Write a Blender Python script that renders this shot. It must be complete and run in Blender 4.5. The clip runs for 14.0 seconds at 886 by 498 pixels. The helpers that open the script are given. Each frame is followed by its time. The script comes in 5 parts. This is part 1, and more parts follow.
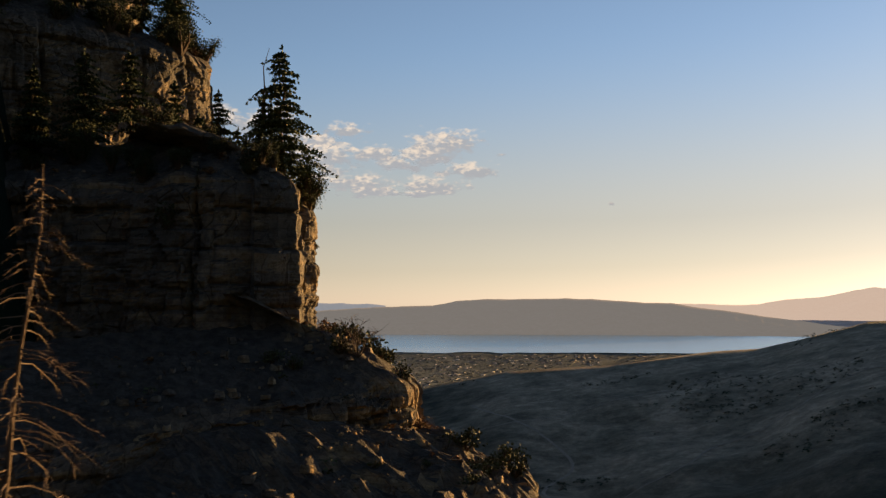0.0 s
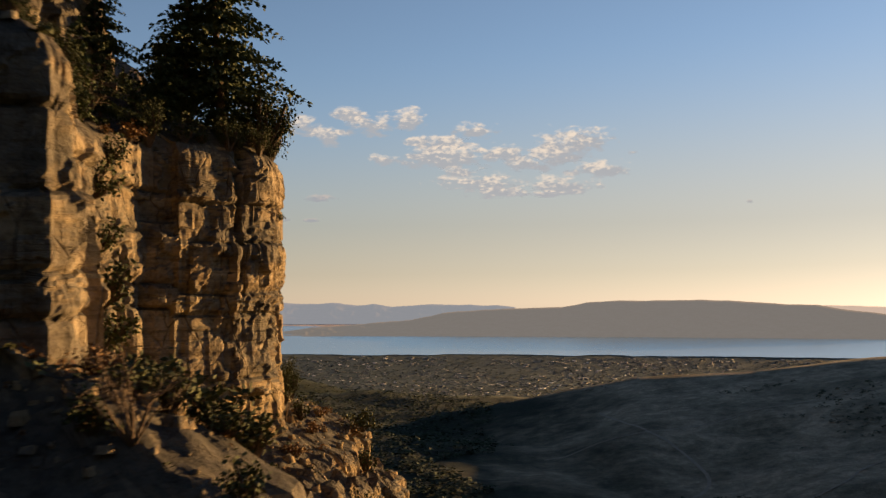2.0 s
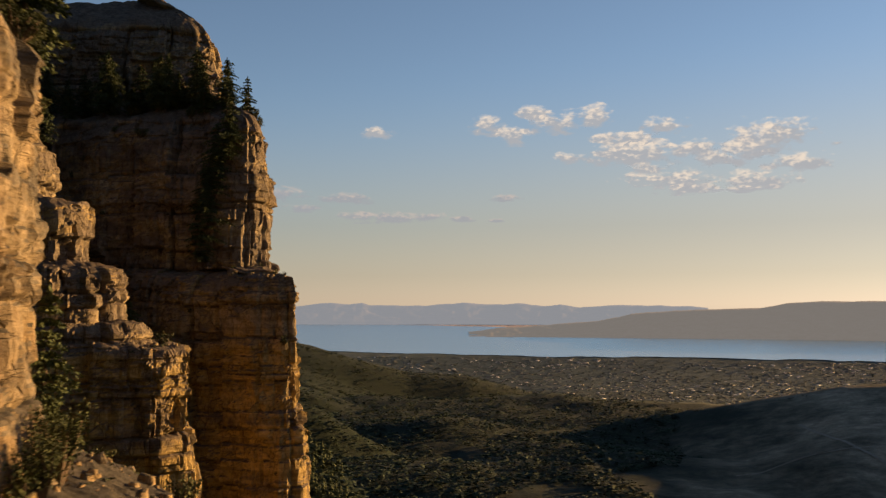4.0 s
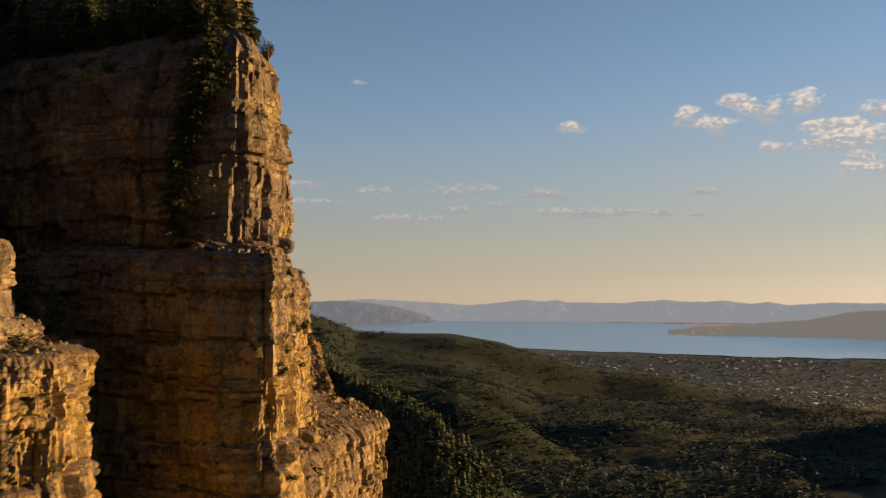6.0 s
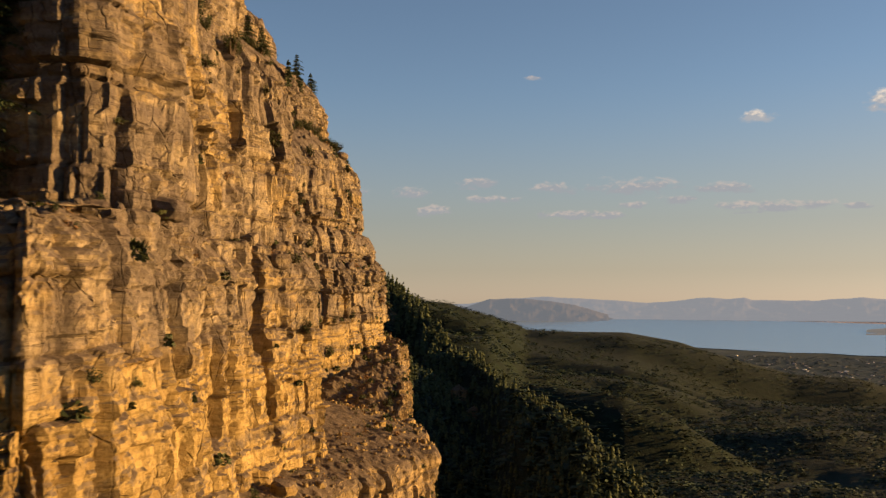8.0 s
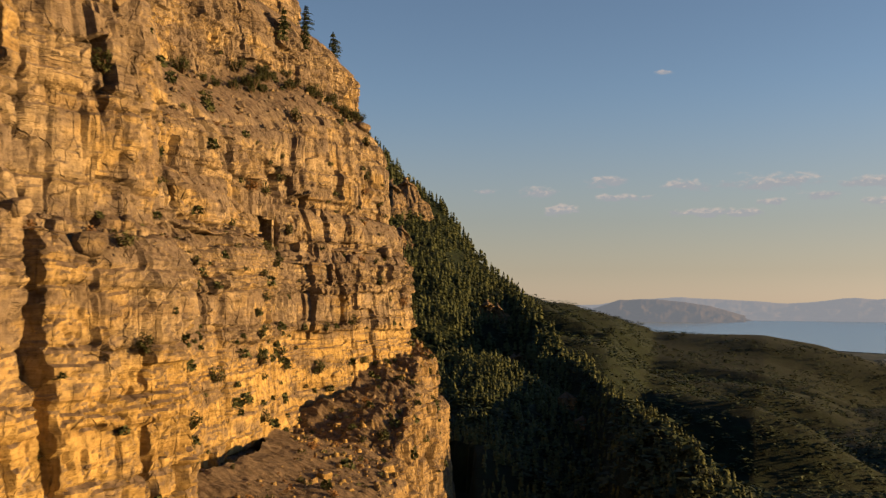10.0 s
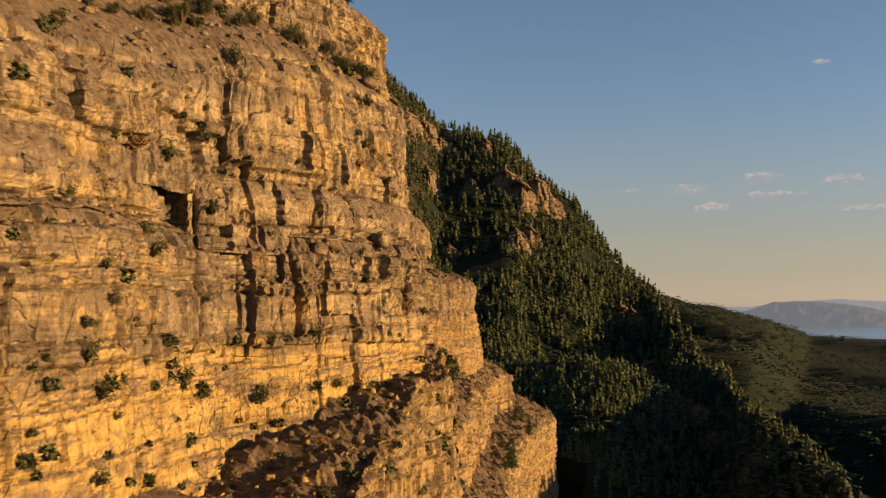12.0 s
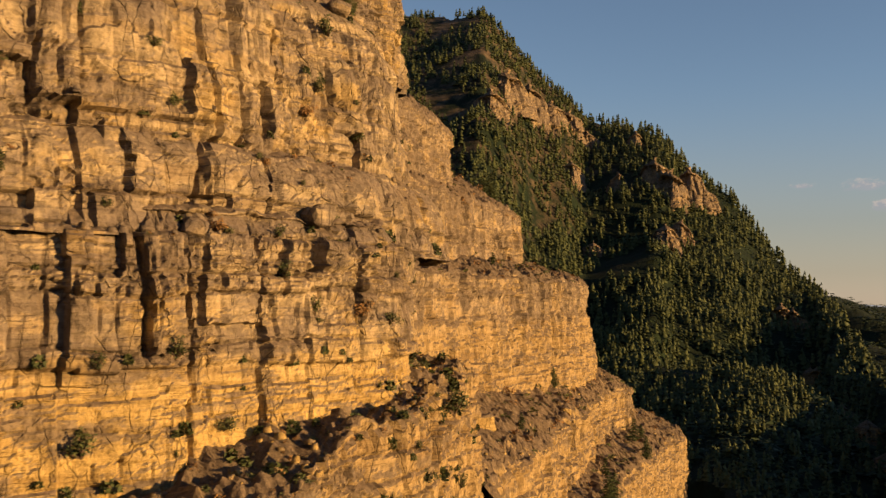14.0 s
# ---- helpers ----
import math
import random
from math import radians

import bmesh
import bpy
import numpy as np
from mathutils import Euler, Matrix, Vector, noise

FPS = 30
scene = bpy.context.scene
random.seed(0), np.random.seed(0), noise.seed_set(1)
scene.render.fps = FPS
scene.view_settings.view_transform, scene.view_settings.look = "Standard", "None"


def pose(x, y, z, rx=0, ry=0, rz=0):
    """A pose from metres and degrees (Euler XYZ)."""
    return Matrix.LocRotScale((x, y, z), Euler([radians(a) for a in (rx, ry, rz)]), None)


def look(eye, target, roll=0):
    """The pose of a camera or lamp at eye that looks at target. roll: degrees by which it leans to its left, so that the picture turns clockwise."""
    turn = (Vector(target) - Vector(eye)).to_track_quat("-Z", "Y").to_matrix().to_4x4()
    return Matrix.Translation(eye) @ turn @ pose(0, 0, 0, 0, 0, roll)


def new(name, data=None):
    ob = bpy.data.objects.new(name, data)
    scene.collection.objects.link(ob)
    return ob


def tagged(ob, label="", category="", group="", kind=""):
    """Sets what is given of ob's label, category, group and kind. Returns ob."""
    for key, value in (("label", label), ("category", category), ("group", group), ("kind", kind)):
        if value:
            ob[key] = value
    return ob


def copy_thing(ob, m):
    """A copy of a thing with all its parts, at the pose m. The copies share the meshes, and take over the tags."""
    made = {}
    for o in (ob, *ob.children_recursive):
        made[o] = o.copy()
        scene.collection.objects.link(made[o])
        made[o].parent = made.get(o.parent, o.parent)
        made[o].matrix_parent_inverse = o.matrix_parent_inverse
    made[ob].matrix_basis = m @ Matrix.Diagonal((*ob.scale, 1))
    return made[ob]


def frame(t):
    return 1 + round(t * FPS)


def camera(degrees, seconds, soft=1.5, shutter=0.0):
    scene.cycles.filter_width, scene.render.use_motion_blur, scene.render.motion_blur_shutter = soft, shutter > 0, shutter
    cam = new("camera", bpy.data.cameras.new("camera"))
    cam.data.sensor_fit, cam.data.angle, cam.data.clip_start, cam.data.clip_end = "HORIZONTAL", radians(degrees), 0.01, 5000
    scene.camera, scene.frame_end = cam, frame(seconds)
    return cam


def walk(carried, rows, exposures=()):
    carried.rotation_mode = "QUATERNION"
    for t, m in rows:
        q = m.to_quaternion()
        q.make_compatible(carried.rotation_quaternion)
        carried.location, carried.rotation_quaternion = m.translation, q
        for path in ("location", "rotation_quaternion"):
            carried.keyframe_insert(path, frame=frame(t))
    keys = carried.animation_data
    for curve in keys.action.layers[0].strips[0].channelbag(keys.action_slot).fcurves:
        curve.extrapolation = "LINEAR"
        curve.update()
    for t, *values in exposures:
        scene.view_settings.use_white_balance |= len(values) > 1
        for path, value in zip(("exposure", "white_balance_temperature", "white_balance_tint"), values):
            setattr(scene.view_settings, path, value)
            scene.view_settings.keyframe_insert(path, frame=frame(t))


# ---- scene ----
cam = camera(48.3, 14.0, soft=1.35, shutter=0.3)
METRES, EYE, TILT, LEAN, TURN = 320.0, 200.0, 3.1, 0.0, 0.0
ROWS = [
    (0.0, 0.0, 0.0, 0.0, 0.0, 0.0, -0.0),
    (0.5, 0.0054, 0.0353, -0.002, 1.72, 0.03, 0.13),
    (1.0, 0.0109, 0.0707, -0.0038, 3.6, 0.06, 0.24),
    (1.5, 0.0163, 0.1063, -0.0055, 5.46, 0.08, 0.31),
    (2.0, 0.0211, 0.1419, -0.0073, 7.58, 0.11, 0.4),
    (2.5, 0.0254, 0.1778, -0.0092, 9.85, 0.15, 0.53),
    (3.0, 0.0291, 0.2137, -0.0114, 12.07, 0.2, 0.61),
    (3.5, 0.0323, 0.2499, -0.0136, 15.24, 0.24, 0.75),
    (6.0, 0.029, 0.4293, -0.0262, 30.02, 0.33, 1.35),
    (6.5, 0.0244, 0.464, -0.0285, 32.69, 0.36, 1.48),
    (7.0, 0.0179, 0.499, -0.0306, 35.25, 0.37, 1.63),
    (7.5, 0.01, 0.534, -0.0326, 37.95, 0.43, 1.77),
    (8.0, 0.0006, 0.5689, -0.0344, 40.41, 0.49, 1.83),
    (8.5, -0.0097, 0.6028, -0.0361, 42.32, 0.58, 1.93),
    (9.0, -0.0207, 0.6361, -0.0378, 44.18, 0.65, 2.02),
    (11.5, -0.0922, 0.7991, -0.0466, 54.32, 1.13, 2.4),
    (12.0, -0.1092, 0.8305, -0.0479, 56.59, 1.25, 2.44),
    (12.5, -0.1269, 0.8609, -0.0495, 58.91, 1.36, 2.5),
    (13.0, -0.1456, 0.8903, -0.0511, 61.25, 1.46, 2.5),
    (13.5, -0.1655, 0.919, -0.0525, 63.77, 1.6, 2.58),
    (14.0, -0.1865, 0.9471, -0.0536, 65.95, 1.71, 2.57),
]
walk(cam, [(t, pose(0, 0, EYE, TILT, LEAN, TURN) @ pose(METRES * x, METRES * y, METRES * z, 90 + pitch, roll, yaw)) for t, x, y, z, yaw, pitch, roll in ROWS])
# ---------------------------------------------------------------- light
SUN_AZ, SUN_EL = 43.0, 8.0          # degrees clockwise from +y, degrees above the horizon
world = bpy.data.worlds.new("evening_sky")
scene.world = world
world.use_nodes = True
wn = world.node_tree
sky = wn.nodes.new("ShaderNodeTexSky")
sky.sky_type = "NISHITA"
sky.sun_disc = False
sky.sun_elevation, sky.sun_rotation = radians(SUN_EL), radians(SUN_AZ)
sky.altitude, sky.air_density, sky.dust_density, sky.ozone_density = 1600, 1.0, 0.35, 1.5
wn.nodes["Background"].inputs["Strength"].default_value = 0.057
tint = wn.nodes.new("ShaderNodeMix")
tint.data_type, tint.blend_type = "RGBA", "MULTIPLY"
tint.inputs[0].default_value, tint.inputs[7].default_value = 1.0, (1.02, 0.96, 1.0, 1)
wn.links.new(sky.outputs[0], tint.inputs[6])
soft = wn.nodes.new("ShaderNodeHueSaturation")
soft.inputs["Saturation"].default_value = 0.99
wn.links.new(tint.outputs[2], soft.inputs["Color"])
# dusty air: the glow just above the horizon is peach, not yellow
way = wn.nodes.new("ShaderNodeTexCoord")
part_z = wn.nodes.new("ShaderNodeSeparateXYZ")
wn.links.new(way.outputs["Generated"], part_z.inputs[0])
low = wn.nodes.new("ShaderNodeMapRange")
low.inputs["From Min"].default_value, low.inputs["From Max"].default_value = 0.0, 0.22
low.inputs["To Min"].default_value, low.inputs["To Max"].default_value = 1.0, 0.0
low.interpolation_type = "SMOOTHSTEP"
# the glow stands higher towards the sun
sunward = wn.nodes.new("ShaderNodeVectorMath")
sunward.operation = "DOT_PRODUCT"
sunward.inputs[1].default_value = (math.sin(radians(SUN_AZ)), math.cos(radians(SUN_AZ)), 0)
wn.links.new(way.outputs["Generated"], sunward.inputs[0])
lift = wn.nodes.new("ShaderNodeMapRange")
lift.inputs["From Min"].default_value, lift.inputs["From Max"].default_value = 0.2, 0.95
lift.inputs["To Min"].default_value, lift.inputs["To Max"].default_value = 0.0, 0.06
lift.interpolation_type = "SMOOTHSTEP"
wn.links.new(sunward.outputs["Value"], lift.inputs[0])
height = wn.nodes.new("ShaderNodeMath")
height.operation = "SUBTRACT"
wn.links.new(part_z.outputs[2], height.inputs[0])
wn.links.new(lift.outputs[0], height.inputs[1])
wn.links.new(height.outputs[0], low.inputs[0])
pale = wn.nodes.new("ShaderNodeHueSaturation")
pale.inputs["Saturation"].default_value = 0.45
wn.links.new(soft.outputs[0], pale.inputs["Color"])
warm = wn.nodes.new("ShaderNodeMix")
warm.data_type, warm.blend_type = "RGBA", "MULTIPLY"
warm.inputs[0].default_value, warm.inputs[7].default_value = 1.0, (0.78, 0.675, 0.585, 1)
wn.links.new(pale.outputs[0], warm.inputs[6])
dust = wn.nodes.new("ShaderNodeMix")
dust.data_type = "RGBA"
wn.links.new(low.outputs[0], dust.inputs[0])
wn.links.new(soft.outputs[0], dust.inputs[6])
wn.links.new(warm.outputs[2], dust.inputs[7])
wn.links.new(dust.outputs[2], wn.nodes["Background"].inputs["Color"])
scene.view_settings.exposure = 1.3

sun = new("sun", bpy.data.lights.new("sun", "SUN"))
sun.data.energy, sun.data.angle, sun.data.color = 5.0, radians(0.6), (1.0, 0.59, 0.22)
sx, sy = math.sin(radians(SUN_AZ)), math.cos(radians(SUN_AZ))
sun.matrix_world = look((0, 0, 500), (-sx * 100, -sy * 100, 500 - 100 * math.tan(radians(SUN_EL))))


# ---------------------------------------------------------------- node helpers
def material(name, rough=0.9):
    m = bpy.data.materials.new(name)
    m.use_nodes = True
    b = m.node_tree.nodes["Principled BSDF"]
    b.inputs["Roughness"].default_value = rough
    b.inputs["Specular IOR Level"].default_value = 0.2
    return m, m.node_tree, b


def node(tree, kind, **values):
    n = tree.nodes.new(kind)
    for key, value in values.items():
        n.inputs[key.replace("_", " ")].default_value = value
    return n


def ramp(tree, source, stops):
    n = tree.nodes.new("ShaderNodeValToRGB")
    while len(n.color_ramp.elements) < len(stops):
        n.color_ramp.elements.new(0.5)
    for e, (p, c) in zip(n.color_ramp.elements, stops):
        e.position, e.color = p, (*c, 1)
    tree.links.new(source, n.inputs[0])
    return n.outputs[0]


def noise_tex(tree, vector, scale, detail=6, rough=0.6):
    n = node(tree, "ShaderNodeTexNoise", Scale=scale, Detail=detail, Roughness=rough)
    tree.links.new(vector, n.inputs["Vector"])
    return n.outputs["Fac"]


def stretched(tree, vector, s):
    n = tree.nodes.new("ShaderNodeMapping")
    n.inputs["Scale"].default_value = s
    tree.links.new(vector, n.inputs["Vector"])
    return n.outputs[0]


def mix(tree, fac, a, b, blend="MIX"):
    n = tree.nodes.new("ShaderNodeMix")
    n.data_type, n.blend_type = "RGBA", blend
    for socket, value in ((n.inputs[0], fac), (n.inputs[6], a), (n.inputs[7], b)):
        if isinstance(value, (int, float)):
            socket.default_value = value
        elif isinstance(value, tuple):
            socket.default_value = (*value, 1)
        else:
            tree.links.new(value, socket)
    return n.outputs[2]


def maths(tree, op, a, b=0.0, clamp=False):
    n = tree.nodes.new("ShaderNodeMath")
    n.operation, n.use_clamp = op, clamp
    for socket, value in zip(n.inputs, (a, b)):
        if isinstance(value, (int, float)):
            socket.default_value = value
        else:
            tree.links.new(value, socket)
    return n.outputs[0]


def span(tree, value, lo, hi):
    n = node(tree, "ShaderNodeMapRange", From_Min=lo, From_Max=hi)
    n.interpolation_type = "SMOOTHSTEP"
    tree.links.new(value, n.inputs[0])
    return n.outputs[0]


def bump(tree, shader, height, distance, strength=1.0):
    n = node(tree, "ShaderNodeBump", Strength=strength, Distance=distance)
    tree.links.new(height, n.inputs["Height"])
    tree.links.new(n.outputs[0], shader.inputs["Normal"])


def place_of(tree):
    g = tree.nodes.new("ShaderNodeNewGeometry")
    xyz = tree.nodes.new("ShaderNodeSeparateXYZ")
    tree.links.new(g.outputs["Position"], xyz.inputs[0])
    nor = tree.nodes.new("ShaderNodeSeparateXYZ")
    tree.links.new(g.outputs["True Normal"], nor.inputs[0])
    return g.outputs["Position"], xyz.outputs, nor.outputs[2]


# ---------------------------------------------------------------- materials
def rock_material(name, cream, ochre, weathered, soil_tone, ochre_share=1.0, soil_from=0.55):
    """Bedded limestone: cream and ochre faces, purple-grey weathering, dark joints, soil on what lies flat."""
    m, t, b = material(name, 0.93)
    p, xyz, up = place_of(t)

    def shades(c, lo=0.62, mid=0.95, hi=1.16):
        return [(0.30, tuple(lo * v for v in c)), (0.50, tuple(mid * v for v in c)), (0.70, tuple(hi * v for v in c))]

    drift = t.nodes.new("ShaderNodeVectorMath")
    drift.operation = "MULTIPLY_ADD"
    wobble = node(t, "ShaderNodeTexNoise", Scale=0.7, Detail=4)
    t.links.new(p, wobble.inputs["Vector"])
    t.links.new(wobble.outputs["Color"], drift.inputs[0])
    drift.inputs[1].default_value = (0.5, 0.5, 0.3)
    t.links.new(p, drift.inputs[2])
    q = drift.outputs[0]
    n1 = noise_tex(t, p, 0.085, 5)
    n2 = noise_tex(t, stretched(t, p, (0.8, 0.8, 1.4)), 0.7, 7, 0.62)
    n3 = noise_tex(t, stretched(t, p, (1.25, 1.25, 0.8)), 2.6, 6, 0.72)
    lamina = noise_tex(t, stretched(t, q, (0.12, 0.12, 4.0)), 0.9, 4, 0.7)
    beds = noise_tex(t, stretched(t, q, (0.05, 0.05, 1.0)), 0.55, 5, 0.65)
    streak = noise_tex(t, stretched(t, q, (1.0, 1.0, 0.09)), 0.8, 5, 0.6)
    # fresh rock: cream above, ochre low down and in patches
    level = maths(t, "ADD", xyz[2], maths(t, "MULTIPLY", maths(t, "SUBTRACT", n1, 0.5), 12))
    low = maths(t, "SUBTRACT", 1.0, span(t, level, 192, 197))
    patch = maths(t, "MULTIPLY", span(t, n1, 0.47, 0.64), 0.75)
    col = mix(t, maths(t, "MULTIPLY", maths(t, "MAXIMUM", low, patch), ochre_share), ramp(t, n2, shades(cream)), ramp(t, n2, shades(ochre, 0.7)))
    # beds a little darker or paler than one another
    col = mix(t, 0.8, col, ramp(t, beds, [(0.36, (0.62, 0.58, 0.56)), (0.46, (1.0, 1.0, 1.0)), (0.54, (1.05, 1.05, 1.05)), (0.62, (0.74, 0.70, 0.68))]), "MULTIPLY")
    # weathered skin: in drifts along the beds, thicker where the face leans back
    skin = noise_tex(t, stretched(t, q, (0.45, 0.45, 1.0)), 0.33, 7, 0.66)
    lean = maths(t, "MULTIPLY", span(t, up, 0.08, 0.5), 0.16)
    worn = span(t, maths(t, "ADD", maths(t, "ADD", skin, lean), maths(t, "ADD", maths(t, "MULTIPLY", maths(t, "SUBTRACT", 0.5, low), 0.08), maths(t, "MULTIPLY", maths(t, "SUBTRACT", noise_tex(t, p, 0.035, 3), 0.5), 0.5))), 0.49, 0.62)
    grey = ramp(t, n2, shades(weathered, 0.55))
    col = mix(t, maths(t, "MULTIPLY", worn, 0.78), col, grey)
    # level shale bands
    wavy = maths(t, "ADD", xyz[2], maths(t, "MULTIPLY", maths(t, "SUBTRACT", noise_tex(t, p, 0.2, 5, 0.65), 0.5), 4.0))
    shale = None
    for lo, hi in ((194.8, 196.2), (203.9, 206.8), (211.2, 212.8), (221.0, 224.0), (184.0, 186.0), (234.0, 237.0)):
        inside = maths(t, "MULTIPLY", span(t, wavy, lo, lo + 0.9), maths(t, "SUBTRACT", 1.0, span(t, wavy, hi - 0.9, hi)))
        shale = inside if shale is None else maths(t, "MAXIMUM", shale, inside)
    col = mix(t, maths(t, "MULTIPLY", shale, maths(t, "MULTIPLY", span(t, noise_tex(t, p, 0.4, 4), 0.35, 0.6), 0.8)), col, grey)
    # rain streaks
    col = mix(t, maths(t, "MULTIPLY", span(t, streak, 0.57, 0.68), maths(t, "MULTIPLY", span(t, n1, 0.4, 0.6), 0.45)), col, tuple(0.6 * v for v in weathered))
    col = mix(t, 0.75, col, ramp(t, n3, [(0.34, (0.45, 0.42, 0.40)), (0.47, (0.98, 0.98, 0.98)), (0.68, (1.12, 1.12, 1.10))]), "MULTIPLY")
    col = mix(t, maths(t, "MULTIPLY", span(t, noise_tex(t, p, 0.15, 3), 0.40, 0.58), 0.7), col, ramp(t, lamina, [(0.36, (0.60, 0.57, 0.55)), (0.48, (1.0, 1.0, 1.0)), (0.7, (1.06, 1.06, 1.05))]), "MULTIPLY")

    def fracture(scale, stretch, width):
        v = node(t, "ShaderNodeTexVoronoi", Scale=scale)
        v.feature = "DISTANCE_TO_EDGE"
        w = node(t, "ShaderNodeTexVoronoi", Scale=scale)
        along = stretched(t, q, stretch)
        t.links.new(along, v.inputs["Vector"])
        t.links.new(along, w.inputs["Vector"])
        return maths(t, "SUBTRACT", 1.0, span(t, v.outputs["Distance"], 0.0, width)), maths(t, "MULTIPLY", w.outputs["Color"], 1.0)

    tall, block = fracture(0.5, (1.0, 1.0, 0.42), 0.028)
    close, chip = fracture(1.5, (1.25, 1.25, 0.55), 0.05)
    seam = noise_tex(t, stretched(t, q, (0.06, 0.06, 1.6)), 0.8, 3, 0.55)
    parting = maths(t, "SUBTRACT", 1.0, span(t, maths(t, "ABSOLUTE", maths(t, "SUBTRACT", seam, 0.5)), 0.0, 0.014))
    broken = noise_tex(t, p, 0.28, 4)
    gap = maths(t, "MAXIMUM", maths(t, "MULTIPLY", tall, span(t, broken, 0.42, 0.56)), maths(t, "MULTIPLY", close, maths(t, "MULTIPLY", span(t, broken, 0.55, 0.68), 0.35)))
    gap = maths(t, "MAXIMUM", gap, maths(t, "MULTIPLY", parting, maths(t, "MULTIPLY", span(t, noise_tex(t, p, 0.22, 3), 0.50, 0.62), 0.7)))
    tint_block = maths(t, "ADD", maths(t, "MULTIPLY", block, 0.6), maths(t, "MULTIPLY", chip, 0.4))
    col = mix(t, 0.6, col, ramp(t, tint_block, [(0.25, (0.76, 0.73, 0.71)), (0.5, (1.0, 1.0, 1.0)), (0.75, (1.12, 1.11, 1.08))]), "MULTIPLY")
    ledge = span(t, maths(t, "ADD", up, maths(t, "MULTIPLY", maths(t, "SUBTRACT", n2, 0.5), 0.9)), soil_from, soil_from + 0.28)
    gap = maths(t, "MULTIPLY", gap, maths(t, "SUBTRACT", 1.0, ledge))
    # shadow inside cracks and partings is put into the colour here
    col = mix(t, maths(t, "MULTIPLY", gap, 0.5), col, (0.045, 0.032, 0.025))
    soil = ramp(t, noise_tex(t, p, 1.3, 7, 0.72), [(0.35, tuple(0.5 * v for v in soil_tone)), (0.52, soil_tone), (0.72, tuple(1.75 * v for v in soil_tone))])
    col = mix(t, ledge, col, soil)
    t.links.new(col, b.inputs["Base Color"])
    fine = maths(t, "ADD", maths(t, "MULTIPLY", noise_tex(t, stretched(t, p, (1.0, 1.0, 1.3)), 1.6, 9, 0.66), 0.8), maths(t, "MULTIPLY", lamina, 0.2))
    height = maths(t, "ADD", maths(t, "MULTIPLY", fine, 0.9), maths(t, "MULTIPLY", tint_block, 0.3))
    bump(t, b, maths(t, "SUBTRACT", height, maths(t, "MULTIPLY", gap, 0.45)), 0.42, 1.0)
    return m


ROCK = rock_material("ochre_limestone", (0.300, 0.237, 0.150), (0.362, 0.256, 0.098), (0.126, 0.101, 0.085), (0.118, 0.088, 0.064))
# less ochre; the buttress's shade is put into darker soil and weathering
SHADED_ROCK = rock_material("shaded_limestone", (0.300, 0.232, 0.150), (0.350, 0.240, 0.116), (0.115, 0.102, 0.085), (0.062, 0.053, 0.042), 0.7)
FLANK_ROCK = rock_material("brown_limestone", (0.255, 0.197, 0.127), (0.300, 0.212, 0.094), (0.118, 0.093, 0.073), (0.112, 0.082, 0.055), 0.8, 0.36)


